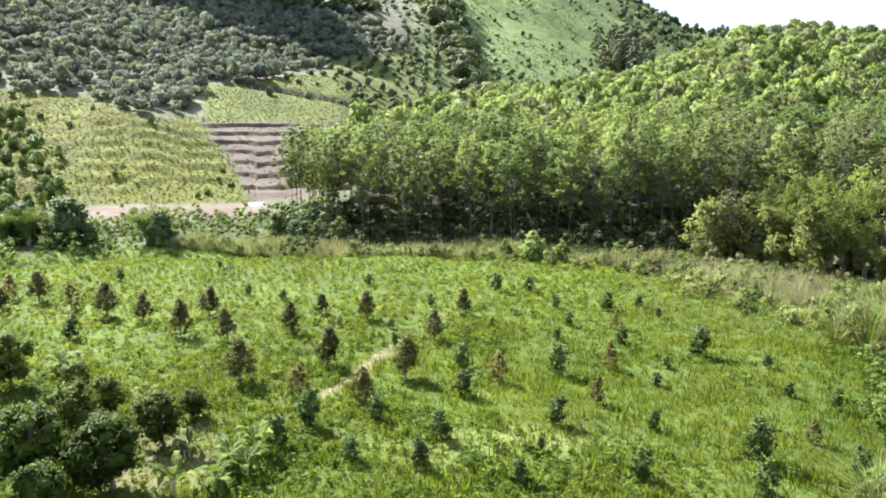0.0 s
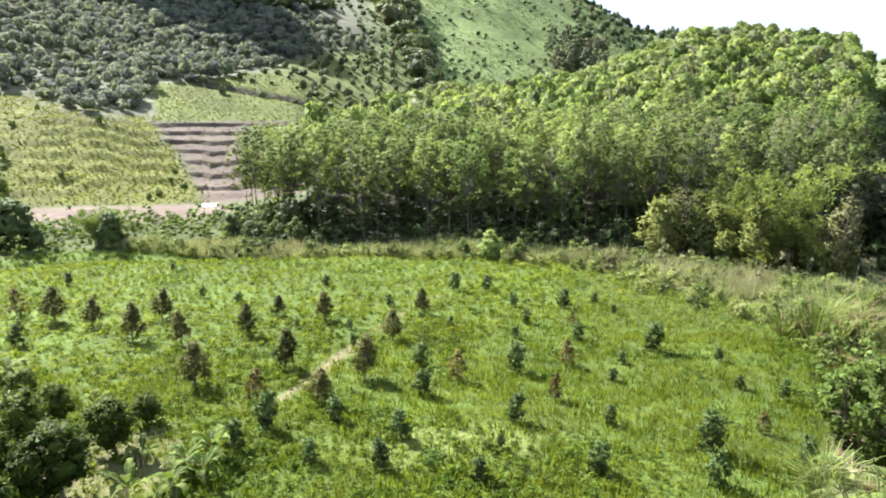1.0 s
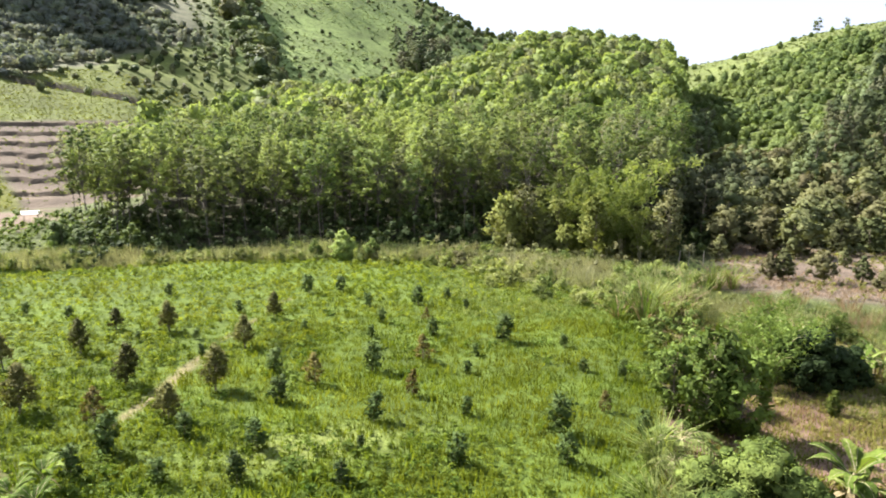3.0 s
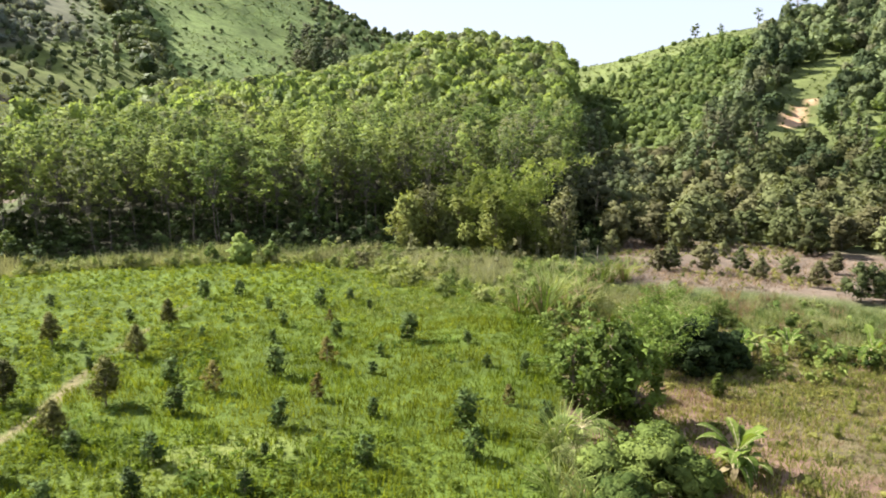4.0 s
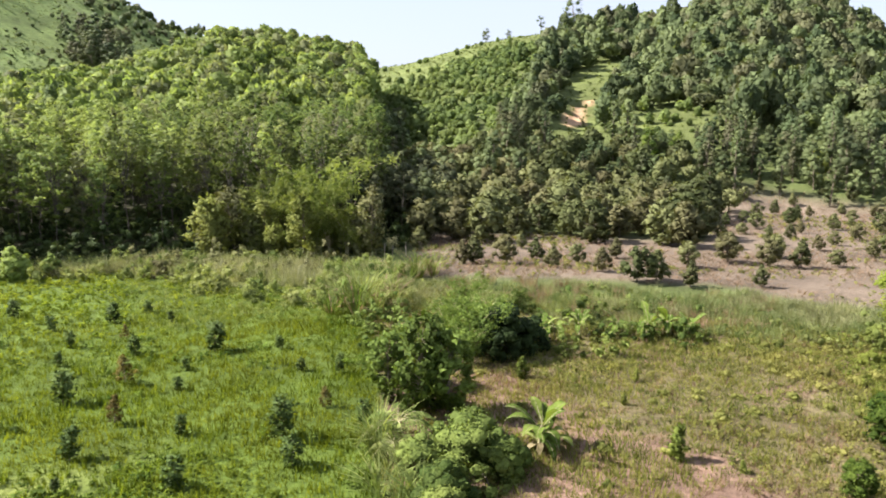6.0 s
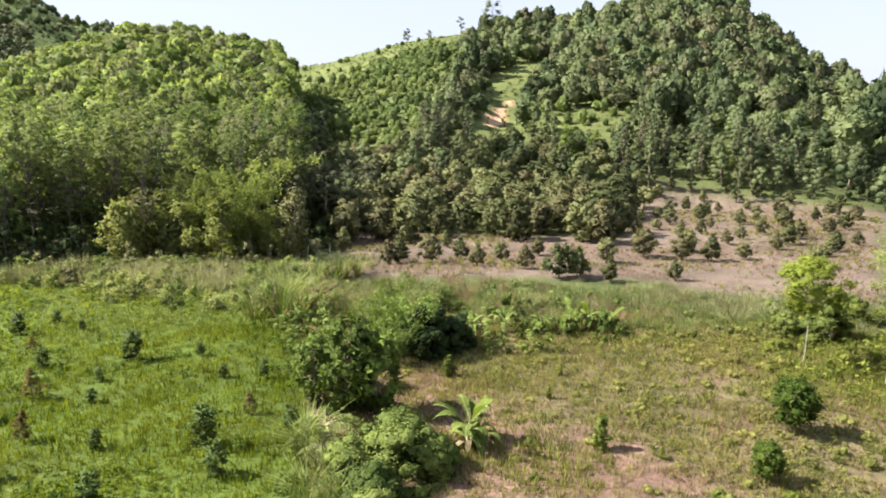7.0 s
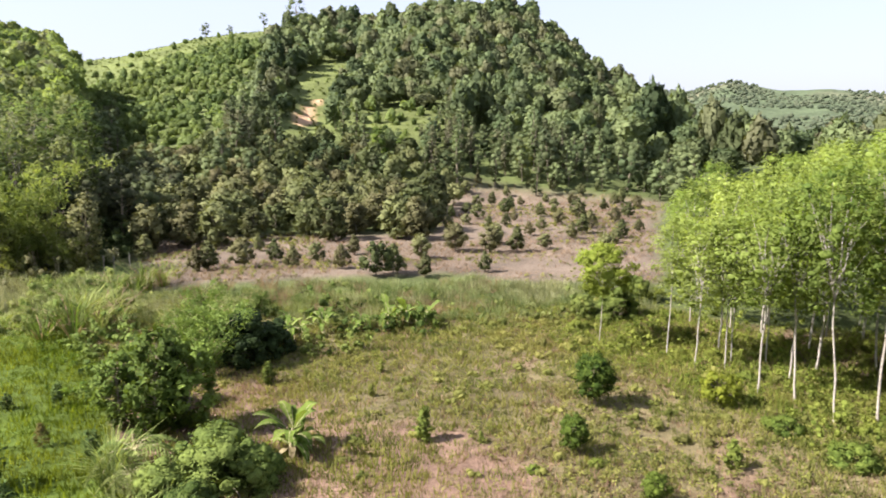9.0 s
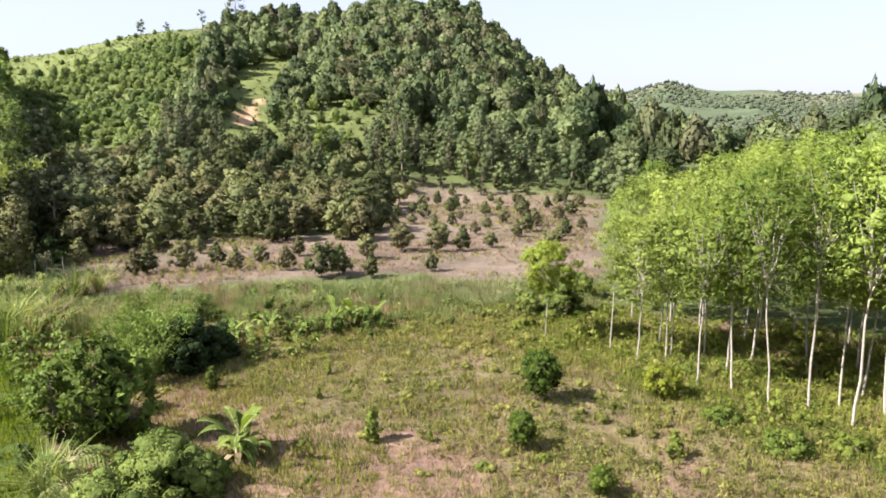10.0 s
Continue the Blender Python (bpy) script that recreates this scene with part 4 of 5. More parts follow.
plant([(36.4, 1.2, 1.5), (34.1, -1.8, 2.0), (35.0, -4.5, 1.5), (26.7, 10.3, 0.6), (28.6, 8.1, 0.6), (45.4, 8.0, 0.9), (43.0, 3.5, 1.0), (40.0, -0.5, 1.1), (38.0, -2.6, 1.0), (33.0, -6.8, 1.3),
       (44.6, 11.2, 0.9), (48.0, 15.4, 1.3), (46.5, 6.0, 0.8), (41.6, -4.6, 1.0)], low_bush, "spreading yellow-green bush at the plantation edge", "bush", "bushes at the plantation", 15)

plant([(38.4, 4.4, 1.95)], [orchard_tree("bush", "round", 0.14, 0.86, 0.62, 40, 46, 0.075, M_YELLOWBUSH, (0.14, 0.24), 0.03, 0.5, 0.5)], "yellow-leaved round bush at the edge of the plantation", "bush", "", 16)
plant([(52.1, 13.6, 1.0), (50.9, 16.1, 0.72), (58.2, 13.6, 0.85)], [creeper_mound("thicket", (1.5, 1.3, 2.5), 56, 46, 0.17, M_HEDGE, 0.4)], "dark rounded thicket behind the lone rubber tree", "bush", "thickets at the bank", 17)

# ---- young rubber plantation ----
NEAR_RUBBER = [(45.1, 8.5, 9.3), (43.6, 6.5, 9.6), (44.4, 4.9, 9.8), (45.6, 4.7, 9.6), (41.1, 2.7, 11.4), (41.0, 0.8, 12.4), (43.8, 1.3, 12.2), (38.8, -1.1, 13.4),
               (39.7, -3.0, 14.0), (40.8, -4.5, 14.2), (38.3, -4.9, 14.6), (40.1, -6.5, 15.0)]
rng = np.random.default_rng(21)
more = []
for i in range(16):
    for j in range(26):
        x, y = 47.0 + i * 4.6 + rng.normal() * 0.5, 12.0 - j * 3.0 + rng.normal() * 0.4
        x -= 0.42 * (13.5 - y)
        a, r = polar(x, y)
        if a < 80.0 - 0.04 * (r - 46) or a > 113 or a > 104 and r > 60 or r > 75 or any(math.hypot(x - q[0], y - q[1]) < 2.2 for q in NEAR_RUBBER):
            continue
        more.append((x, y, float(np.interp(a, (77, 84, 90, 98), (9.6, 11.4, 13, 14.2))) * rng.uniform(0.84, 1.1)))
young = [rubber_tree(38, 80, 0.2, 2.3, M_RUBBER_YOUNG, 13.0, bare, None, 0.3, True) for bare in (0.36, 0.41, 0.46, 0.51)]
plant([(x, y, h / 13.0) for x, y, h in NEAR_RUBBER + more], young, "young rubber tree with pale trunk and bright green crown", "rubber tree", "young rubber plantation", 22, 1.5)

plant([(45.5, 13.1, 0.54)], [rubber_tree(46, 100, 0.34, 3.6, M_LIME, 13.0, 0.52, None, 0.5, True)], "lone young rubber tree with a spreading lime green crown", "rubber tree", "", 23)

# ---- old rubber wood on the hill ----
rng = np.random.default_rng(31)
p = scatter(rng, (-60, 60, 190, 260), 3.9, 0.46)
a, r = polar(p[:, 0], p[:, 1])
edge = np.interp(a, (-14, -12, -4, 4, 20, 34), (106, 97, 90, 87, 90, 92))
far = np.interp(a, HILL_RUBBER[0], HILL_RUBBER[2]) + 12
p = p[(a > -13.2) & (a < 34.0) & (r > edge) & (r < far)]
p = p[np.argsort(np.hypot(p[:, 0], p[:, 1]) - np.interp(polar(p[:, 0], p[:, 1])[0], (-14, 34), (8, 0)))]
front, rest = p[:200], p[200:]
old = [rubber_tree(44, 34, 0.27, 2.5, M_RUBBER, 14.0, bare, M_BARK_SHADE, 0.5, False, (0.5, 0.9)) for bare in (0.3, 0.35, 0.4, 0.45)]
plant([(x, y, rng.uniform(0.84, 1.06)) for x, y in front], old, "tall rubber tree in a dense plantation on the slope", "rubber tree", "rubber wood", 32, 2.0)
tops = [lobed_crown(rng, "round", 6.4, 12.2, 2.45, 24, 130, 0.48, 0.36, 0.08) for _ in range(6)]
rest_near = rest[np.hypot(rest[:, 0], rest[:, 1]) < 178]
V, F, T = stamp(rng, tops, grounded(rest_near), 0.9, 0.06, 0.0, 0.45)
stuff("rubber_wood", mesh_np("rubber_wood", V, F, M_RUBBER, True, tint=T), "dense rubber wood covering the hillside", "woodland")
small = [lobed_crown(rng, "round", 7.0, 11.8, 2.2, 14, 120, 0.5, 0.36, 0.12, 0, 0.25) for _ in range(6)]
p = scatter(rng, (-60, 60, 190, 260), 3.0, 0.48)
a, r = polar(p[:, 0], p[:, 1])
p = p[(a > -13.2) & (a < 34.0) & (r >= 178) & (r < np.interp(a, HILL_RUBBER[0], HILL_RUBBER[2]) + 10)]
V2, F2, T2 = stamp(rng, small, grounded(p), 0.88, 0.05, 0.0, 0.5)
stuff("upper_rubber_wood", mesh_np("upper_rubber_wood", V2, F2, M_RUBBER, True, tint=T2), "even rubber canopy on the upper hillside", "woodland")
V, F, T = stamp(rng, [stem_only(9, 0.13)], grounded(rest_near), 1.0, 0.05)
stuff("rubber_trunks", mesh_np("rubber_trunks", V, F, M_BARK_SHADE), "trunks of the rubber wood, bark coloured dark for shade", "trunks")

# ---- durian orchard below the wooded hill ----
BARE_ORCHARD = [(50.3, 65.7, 3.1), (48.8, 54.1, 3.1), (47.6, 54.6, 2.7), (51.1, 51.6, 3.2), (55.7, 51.6, 2.6), (53.2, 47.0, 2.4), (57.6, 47.6, 2.3), (55.1, 42.2, 2.6), (54.2, 37.5, 3.5), (55.3, 36.3, 3.1),
                (65.0, 38.9, 2.9), (56.2, 33.3, 2.5), (71.1, 37.9, 3.4), (72.1, 34.0, 3.2), (74.1, 31.4, 3.1), (60.6, 29.0, 2.2), (60.0, 58.0, 2.2), (63.5, 47.0, 2.4)]
rng = np.random.default_rng(41)
p = scatter(rng, (60, 10, 140, 100), 6.2, 0.22)
a, r = polar(p[:, 0], p[:, 1])
p = p[(a > 60.5) & (a < 77) & (r > 80) & (r < 143)]
p = [(x, y, rng.uniform(1.6, 2.8)) for x, y in p if all(math.hypot(x - q[0], y - q[1]) > 4 for q in BARE_ORCHARD)]
plant([(x, y, s) for x, y, s in BARE_ORCHARD] + p, [orchard_tree("durian_tree", kind, 0.16, 0.92, 0.42, 24, 30, 0.085, M_DURIAN, (0.12, 0.19), 0.025) for kind in ("cone", "egg", "round", "cone")], "durian tree with olive crown on bare brown soil", "tree", "durians on bare soil", 42)
p = scatter(rng, (40, 20, 140, 130), 5.0, 0.3)
a, r = polar(p[:, 0], p[:, 1])
p = p[(a > 36.5) & (a < 61) & (r > 88) & (r < 126)]
plant([(x, y, rng.uniform(3.9, 6.9)) for x, y in p], [orchard_tree("durian_tree", "egg", 0.08, 0.94, 0.40, 22, 30, 0.1, M_DURIAN, (0.13, 0.2), 0.02) for _ in range(3)],
      "grown durian tree with dense dusty olive crown in the orchard", "tree", "grown durian orchard", 43)

# ---- woods on the hills ----
def wood(name, keep, pitch, kinds, scale, mat, label, seed, box, jitter=0.48, uneven=0.3):
    rng = np.random.default_rng(seed)
    p = scatter(rng, box, pitch, jitter)
    p = p[keep(*polar(p[:, 0], p[:, 1]), p[:, 0], p[:, 1], rng)]
    V, F, T = stamp(rng, kinds, grounded(p), scale * (1 + uneven * rough(p[:, 0], p[:, 1], 24, seed)), 0.18, 0.0, 0.7)
    return stuff(name, mesh_np(name, V, F, mat, True, tint=T), label, "woodland")


rng = np.random.default_rng(51)
tall_kinds = [lobed_crown(rng, s, 0.3, h, w, 16, 115, 0.6, 0.42, 0.11) for s, h, w in (("round", 6.0, 2.9), ("egg", 6.8, 2.7), ("round", 6.2, 2.5), ("round", 5.2, 3.1), ("egg", 8.0, 3.0))]
far_kinds = [join(*[(np.concatenate([LUMP[0] * rng.uniform(0.7, 1.2, (12, 1)) * np.array((w, w, h)) + np.array((dx, dy, h * 0.6)), LUMP[0]], 1), LUMP[1]) for dx, dy, w, h in spec])
             for spec in (((0, 0, 3.0, 2.6), (2.6, 0.8, 2.2, 1.8)), ((0, 0, 2.4, 3.2), (-1.8, 1.4, 2.6, 1.9)), ((0, 0, 3.4, 2.0), (1.2, -2.4, 2.2, 2.4)))]
low_kinds = [lobed_crown(rng, s, -0.4, h, w, 9, 75, 0.5, 0.42, 0.2, 0, 0.22) for s, h, w in (("round", 3.2, 1.7), ("egg", 4, 1.6), ("round", 2.6, 2.0))]


belt_kinds = [lobed_crown(rng, s, z0, z1, w, 22, 190, 0.6, 0.42, 0.09) for s, z0, z1, w in (("round", 4.0, 11.5, 3.0), ("egg", 3.0, 12.5, 2.7), ("round", 5.0, 10.5, 3.2))]
soft_kinds = [lobed_crown(rng, s, 0.3, h, w, 10, 90, 0.55, 0.3, 0.2, 0, 0.3) for s, h, w in (("round", 3.4, 1.9), ("egg", 4, 1.7), ("round", 2.8, 2.1))]


def open_slope(x, y):
    z = zones(x, y)
    return np.maximum.reduce([z["crop"], z["spur"], z["terrace"]])


def gully_line(r):
    """Bearing of the wooded gully that runs down the hill beside the landslip."""
    return np.interp(r, (145, 165, 200, 260, 330), (44.0, 45.6, 47.6, 49.4, 51.4))


def on_wooded(a, r, x, y, rng):
    z = zones(x, y)
    open_land = np.maximum.reduce([z["glade"], z["slip"], z["soil"]])
    trees = (a > gully_line(r) - 1.7 + 0.8 * rough(x, y, 14, 41)) | ((a < 41) & (r < 140)) | ((a < 36.5) & (r < 190))
    return (a > 33) & (a < 82) & (r > 126) & (r < 337) & trees & (rng.random(len(a)) > open_land * 1.25)


single = [woodland_tree("woodland_tree", s, 0.8, h - 0.6, w * 0.95, 15, 42, 0.3, M_WOOD, (0.95, 1.6)) for s, h, w in (("round", 7.0, 2.3), ("egg", 8.6, 1.9), ("egg", 9.0, 1.7), ("round", 6.0, 2.5))]
rng = np.random.default_rng(52)
p = scatter(rng, (60, 20, 340, 300), 5.3, 0.48)
p = p[on_wooded(*polar(p[:, 0], p[:, 1]), p[:, 0], p[:, 1], rng)]
q = p[np.hypot(p[:, 0], p[:, 1]) < 168]
plant([(x, y, rng.uniform(0.6, 1.2) * (0.7 if 48 < polar(x, y)[0] < 64 else 1.0)) for x, y in q[:300]], single, "dark green tree at the foot of the wooded hill", "tree", "wood at the hill's foot", 50)
p = scatter(rng, (40, 50, 120, 150), 4.4, 0.45)
a, r = polar(p[:, 0], p[:, 1])
p = p[(a > 31.5) & (a < 40) & (r > 84) & (r < 132) & (r > 84 + 3 * (a - 33))]
gully = [woodland_tree("woodland_tree", s, 0.6, h, 2.0, 17, 36, 0.3, M_GULLY_SHADE, (0.9, 1.5)) for s, h in (("egg", 8.0), ("round", 6.5))]
plant([(x, y, rng.uniform(0.7, 1.3)) for x, y in p], gully + single[:1], "tree in the gully between the hills, most crowns coloured dark for shade", "tree", "gully trees", 49)
wood("hill_wood", lambda a, r, x, y, rng: on_wooded(a, r, x, y, rng) & (r > 166), 4.3, tall_kinds, 0.9, M_WOOD, "mixed dark green wood covering the steep hill", 52, (60, 20, 340, 300), 0.48, 0.45)
def on_scrub(a, r, x, y, rng):
    z = zones(x, y)
    slope = (a > 26) & (a < gully_line(r) - 0.6) & (r > 146) & (r < 322)
    thick = 0.05 + 0.95 * step(rough(x, y, 30, 19) + 0.085 * (a - 38) - 0.0135 * (r - 216), -0.5, 0.2)
    open_glade = (a >= gully_line(r)) & (a < 63) & (r > 138) & (r < 330) & (np.maximum(z["glade"], z["slip"]) > 0.4)
    return (z["slip"] < 0.2) & (rng.random(len(a)) < np.where(slope, thick, 0.16 * open_glade * (a > 52.5)))


wood("grass_scrub", on_scrub, 2.8, low_kinds, 0.66, M_SCRUB, "lush green scrub over the grassy hill", 54, (60, 70, 290, 300), 0.5, 0.5)
def domed_tree(name, shape, h, w, mat, count=150):
    def make(rng):
        ob = new(name)
        part("trunk", tube([(0, 0, -0.3), (0.03, 0, h * 0.3), (0, 0.03, h * 0.7)], [0.03 * h, 0.024 * h, 0.01 * h], 5), M_BARK, ob, "", True)
        part("crown", lobed_crown(rng, shape, 0.08 * h, h, w, 14, count, 0.4, 0.4, 0.14, 1, 0.18), mat, ob, "", True)
        return ob
    return make


rng = np.random.default_rng(53)
p = scatter(rng, (60, 50, 140, 130), 4.6, 0.25)
a, r = polar(p[:, 0], p[:, 1])
p = p[(a > 36.5) & (a < 62) & (r > 122) & (r < 150) & (rng.random(len(a)) < 0.85 - 0.5 * step(a, 50, 54))]
plant([(x, y, rng.uniform(0.75, 1.25)) for x, y in p], [domed_tree("orchard_tree", "egg", 4.8, 1.9, M_DURIAN), domed_tree("orchard_tree", "round", 4.2, 2.1, M_DURIAN)],
      "dark olive orchard tree in a row on the lower slope", "tree", "orchard rows on the slope", 53)
wood("hill_orchard", lambda a, r, x, y, rng: (a > -36) & (r < 450 + 12 * np.maximum(a + 14, 0)) & (a < 0.5 - 0.03 * (r - 230)) & (r > 252 + 7 * np.maximum(a + 14.2, -20)) & (r < np.where(a > -24, 425 - 6 * (a + 16), 455)) & (open_slope(x, y) < 0.3) & (terrain(x, y) > 14) & (r < 455), 4.6, soft_kinds, 1.05, M_ORCHARD_HAZE,
     "orchard trees planted over the mountain slope, leaf colour greyed for haze", 55, (-300, 150, 30, 520), 0.4)
wood("slope_shrubs", lambda a, r, x, y, rng: (a > -14) & (a < 3) & (r > 232) & (r < 265 + 9 * (a + 14.2)) & (r < 380) & (rng.random(len(a)) < 0.3 + 0.6 * step(a, -10, -6)), 5.2, low_kinds, 0.62, M_WOOD, "small dark shrubs in rows on the open slope", 161, (-70, 200, 20, 380), 0.25)
wood("spur_scrub", lambda a, r, x, y, rng: (a > -42) & (a < -29.5 + 1.5 * rough(x, y, 12, 16)) & (r > 138) & (r < 205), 3.6, low_kinds, 0.62, M_SCRUB, "green scrub beside the crop spur", 60, (-150, 90, -50, 190))
wood("crop_bushes", lambda a, r, x, y, rng: (zones(x, y)["crop"] > 0.5) & (rng.random(len(a)) < 0.05 + 0.5 * step(rough(x, y, 16, 47) - 0.02 * (r - 165), 0.1, 0.45)), 3.6, low_kinds, 0.42, M_SCRUB, "small green bushes among the crop", 96, (-160, 100, -20, 240))
wood("mountain_scrub", lambda a, r, x, y, rng: (a > -24) & (a < 24) & (r > 350 - 4 * np.clip(a + 16, -8, 12)) & (r < 640) & (rng.random(len(a)) < 0.2 + 0.6 * (rough(x, y, 70, 8) > 0.22)), 6.6, soft_kinds, 0.6, M_WOOD,
     "trees and scrub scattered over the mountain slope", 56, (-200, 260, 280, 640))
wood("ridge_wood", lambda a, r, x, y, rng: (a > 13.5) & (a < 26) & (r > 540) & (r < 640), 8.0, low_kinds, 1.2, M_WOOD, "dark scrub along the mountain ridge", 57, (110, 480, 290, 640))
wood("hollow_wood", lambda a, r, x, y, rng: (np.exp(-((a + 9.5) / 5.0) ** 2 - ((r - 408) / 55) ** 2) * (0.75 + 0.5 * rough(x, y, 30, 35)) + np.exp(-((a - 0.5 + 0.02 * (r - 400)) / 1.3) ** 2) * (r > 290) * (r < 560) > 0.4), 6.0, soft_kinds, 2.0, M_WOOD, "dark trees filling the mountain hollow", 157, (-160, 280, 30, 570))
wood("belt_wood", lambda a, r, x, y, rng: (a > 75) & (a < 118) & (r > 160) & (r < 235), 6.5, belt_kinds, 1.0, M_WOOD, "belt of trees beyond the plantation", 58, (60, -130, 270, 80))
wood("far_wood", lambda a, r, x, y, rng: (a > 70) & (a < 112) & (r > 430) & (r < 1400) & (rough(x, y, 120, 9) + 0.35 * (r < 800) > -0.2), 11, far_kinds, 0.75, M_FAR_HAZE, "patchy woods on the far hills", 59, (300, -450, 1400, 450))

# ---- single trees that stand out on the hills ----
def at(bearing, distance):
    return distance * math.sin(radians(bearing)), distance * math.cos(radians(bearing))


plant([(*at(52.9, 150), 1.0), (*at(53.9, 147), 1.1), (*at(54.6, 146), 0.85), (*at(47.9, 152), 0.7), (*at(62.5, 150), 0.9), (*at(66.0, 152), 0.8)],
      [woodland_tree("column_tree", "egg", 0.3, 11.0, 0.8, 12, 40, 0.45, M_WOOD, (0.9, 1.2))], "tall dark columnar tree on the lower slope", "tree", "columnar trees", 44)
rng = np.random.default_rng(144)
plant([(*at(b, rng.uniform(133, 158)), rng.uniform(0.6, 1.05)) for b in np.concatenate([rng.uniform(59, 73, 34), rng.uniform(44, 48.5, 10)])],
      [woodland_tree("conical_tree", "cone", 0.5, 10.5, 1.7, 18, 38, 0.3, M_WOOD, (0.8, 1.3)), woodland_tree("conical_tree", "egg", 0.8, 10.0, 1.6, 18, 38, 0.3, M_WOOD, (0.8, 1.3))], "tall conical tree with dense green crown on the slope", "tree", "conical trees", 145, 2.0)
plant([(*at(55.6, 143), 1.0), (*at(57.8, 146), 0.75), (*at(67.5, 143), 0.8)], [woodland_tree("lime_tree", "round", 0.6, 7.6, 1.9, 10, 44, 0.45, M_BUSH, (1.2, 1.7))], "bright lime green round tree on the slope", "tree", "lime green trees", 45)
plant([(*at(49.64, 330), 1.25), (*at(62.9, 330), 1.1), (*at(47.1, 330), 0.7)], [woodland_tree("ridge_tree", "vase", 4.0, 11.5, 2.3, 8, 30, 0.7, M_WOOD, (0.9, 1.4))], "tall thin-crowned tree standing on the ridge", "tree", "ridge trees", 46)
plant([(*at(42.85, 332), 0.75), (*at(44.6, 332), 0.5), (*at(22.2, 252), 1.35), (*at(75.2, 300), 1.0)], [woodland_tree("ridge_tree", "round", 1.5, 8.0, 2.6, 8, 34, 0.6, M_WOOD, (1.2, 1.7))],
      "broad dark tree on the skyline", "tree", "skyline trees", 47)

rng = np.random.default_rng(48)
spots = [(11.8 + 5.4 * k / 43 + rng.normal() * 0.15, rng.random(), math.sin(math.pi * (k + 0.5) / 44)) for k in range(44)]
plant([(*at(b, 400 + 70 * u), (1.0 + 1.1 * h) * rng.uniform(0.8, 1.15)) for b, u, h in spots], single, "tall dark tree in a grove above the rubber wood", "tree", "dark grove", 148)

# ---- plants at the creek, bamboos and vines ----
rng = np.random.default_rng(61)
plant([(*at(31.6, 80), 0.85), (*at(30.3, 81), 1.25), (*at(29.0, 79), 0.62), (*at(28.1, 82), 1.1), (*at(26.6, 81), 0.6), (*at(31.0, 86), 1.45), (*at(28.9, 88), 1.4), (*at(25.2, 84), 0.9), (*at(23.0, 86), 0.75), (*at(32.6, 79), 0.5), (*at(26.4, 89), 1.3)],
      [bamboo_clump(9.5, 9, 24, 0.42, M_BAMBOO), bamboo_clump(8.5, 7, 24, 0.42, M_BAMBOO), bamboo_clump(10.0, 8, 22, 0.4, M_BAMBOO)],
      "tall bamboo clump overgrown with climbers at the wood's edge", "bamboo", "bamboos at the wood", 62)
plant([(-51.5, 86.0, 0.62), (-49.3, 88.0, 0.55), (-37.6, 88.0, 0.6), (-36.0, 90.0, 0.55), (-54.5, 86.0, 0.6)], [bamboo_clump(9.5, 18, 30, 0.36, M_VINE)], "pale feathery bamboo beside the creeper-clad trees", "bamboo", "bamboos at the creek", 165)
plant([(-47.2, 86.5, 1.15), (-35.5, 86.8, 0.8), (-53.0, 87.3, 0.95), (-44.0, 86.5, 0.5), (-22.3, 93.0, 0.62), (-19.5, 92.0, 0.45)], [creeper_mound("creeper_tree", (1.8, 1.8, 6.5), 70, 40, 0.34, M_UNDER, 0.65, 10)],
      "tree stump wrapped in dark creepers", "tree", "creeper-clad trees", 63)
rng = np.random.default_rng(164)
spots = [(*at(b + rng.normal() * 0.4, float(np.interp(b, (17, 26, 34), (86, 82, 81))) + rng.uniform(-4, 5)), rng.uniform(0.45, 1.4)) for b in np.linspace(20.2, 33.6, 28)]
plant(spots, [orchard_tree("creeper_tree", "egg", 0.1, 6.4, 1.3, 34, 46, 0.34, M_CLIMB, (0.5, 0.95), 0.12, 0.5, 0.35), orchard_tree("creeper_tree", "round", 0.1, 5.0, 1.7, 34, 46, 0.34, M_CLIMB, (0.5, 0.95), 0.12, 0.5, 0.35),
              orchard_tree("creeper_tree", "vase", 0.1, 6.0, 1.3, 34, 42, 0.3, M_BROWN, (0.45, 0.9), 0.12, 0.5, 0.35)],
      "tree hung with olive climbers at the edge of the wood", "tree", "climber-hung trees", 161)
plant([(*at(29.6, 97), 1.02), (*at(31.0, 100), 0.98), (*at(28.7, 102), 1.0), (*at(30.4, 105), 1.05), (*at(24.0, 100), 0.98), (*at(22.6, 96), 0.9)], [rubber_tree(34, 20, 0.24, 2.6, M_TWIGGY, 14.0, 0.4, M_BARK_PALE, 0.2, False, (0.6, 1.0))],
      "half-bare tree with thin grey-brown foliage among the rubber trees", "rubber tree", "half-bare trees", 167)
plant([(10.1, 77.0, 0.8), (13.3, 76.6, 0.55), (7.2, 79.0, 0.5), (-16.0, 90.0, 0.7), (-13.0, 89.0, 0.8)], [creeper_mound("creeper_bush", (1.7, 1.7, 4.0), 44, 26, 0.4, M_VINE, 0.55, 6)], "bush smothered in pale green climbers", "bush", "climber bushes", 64)

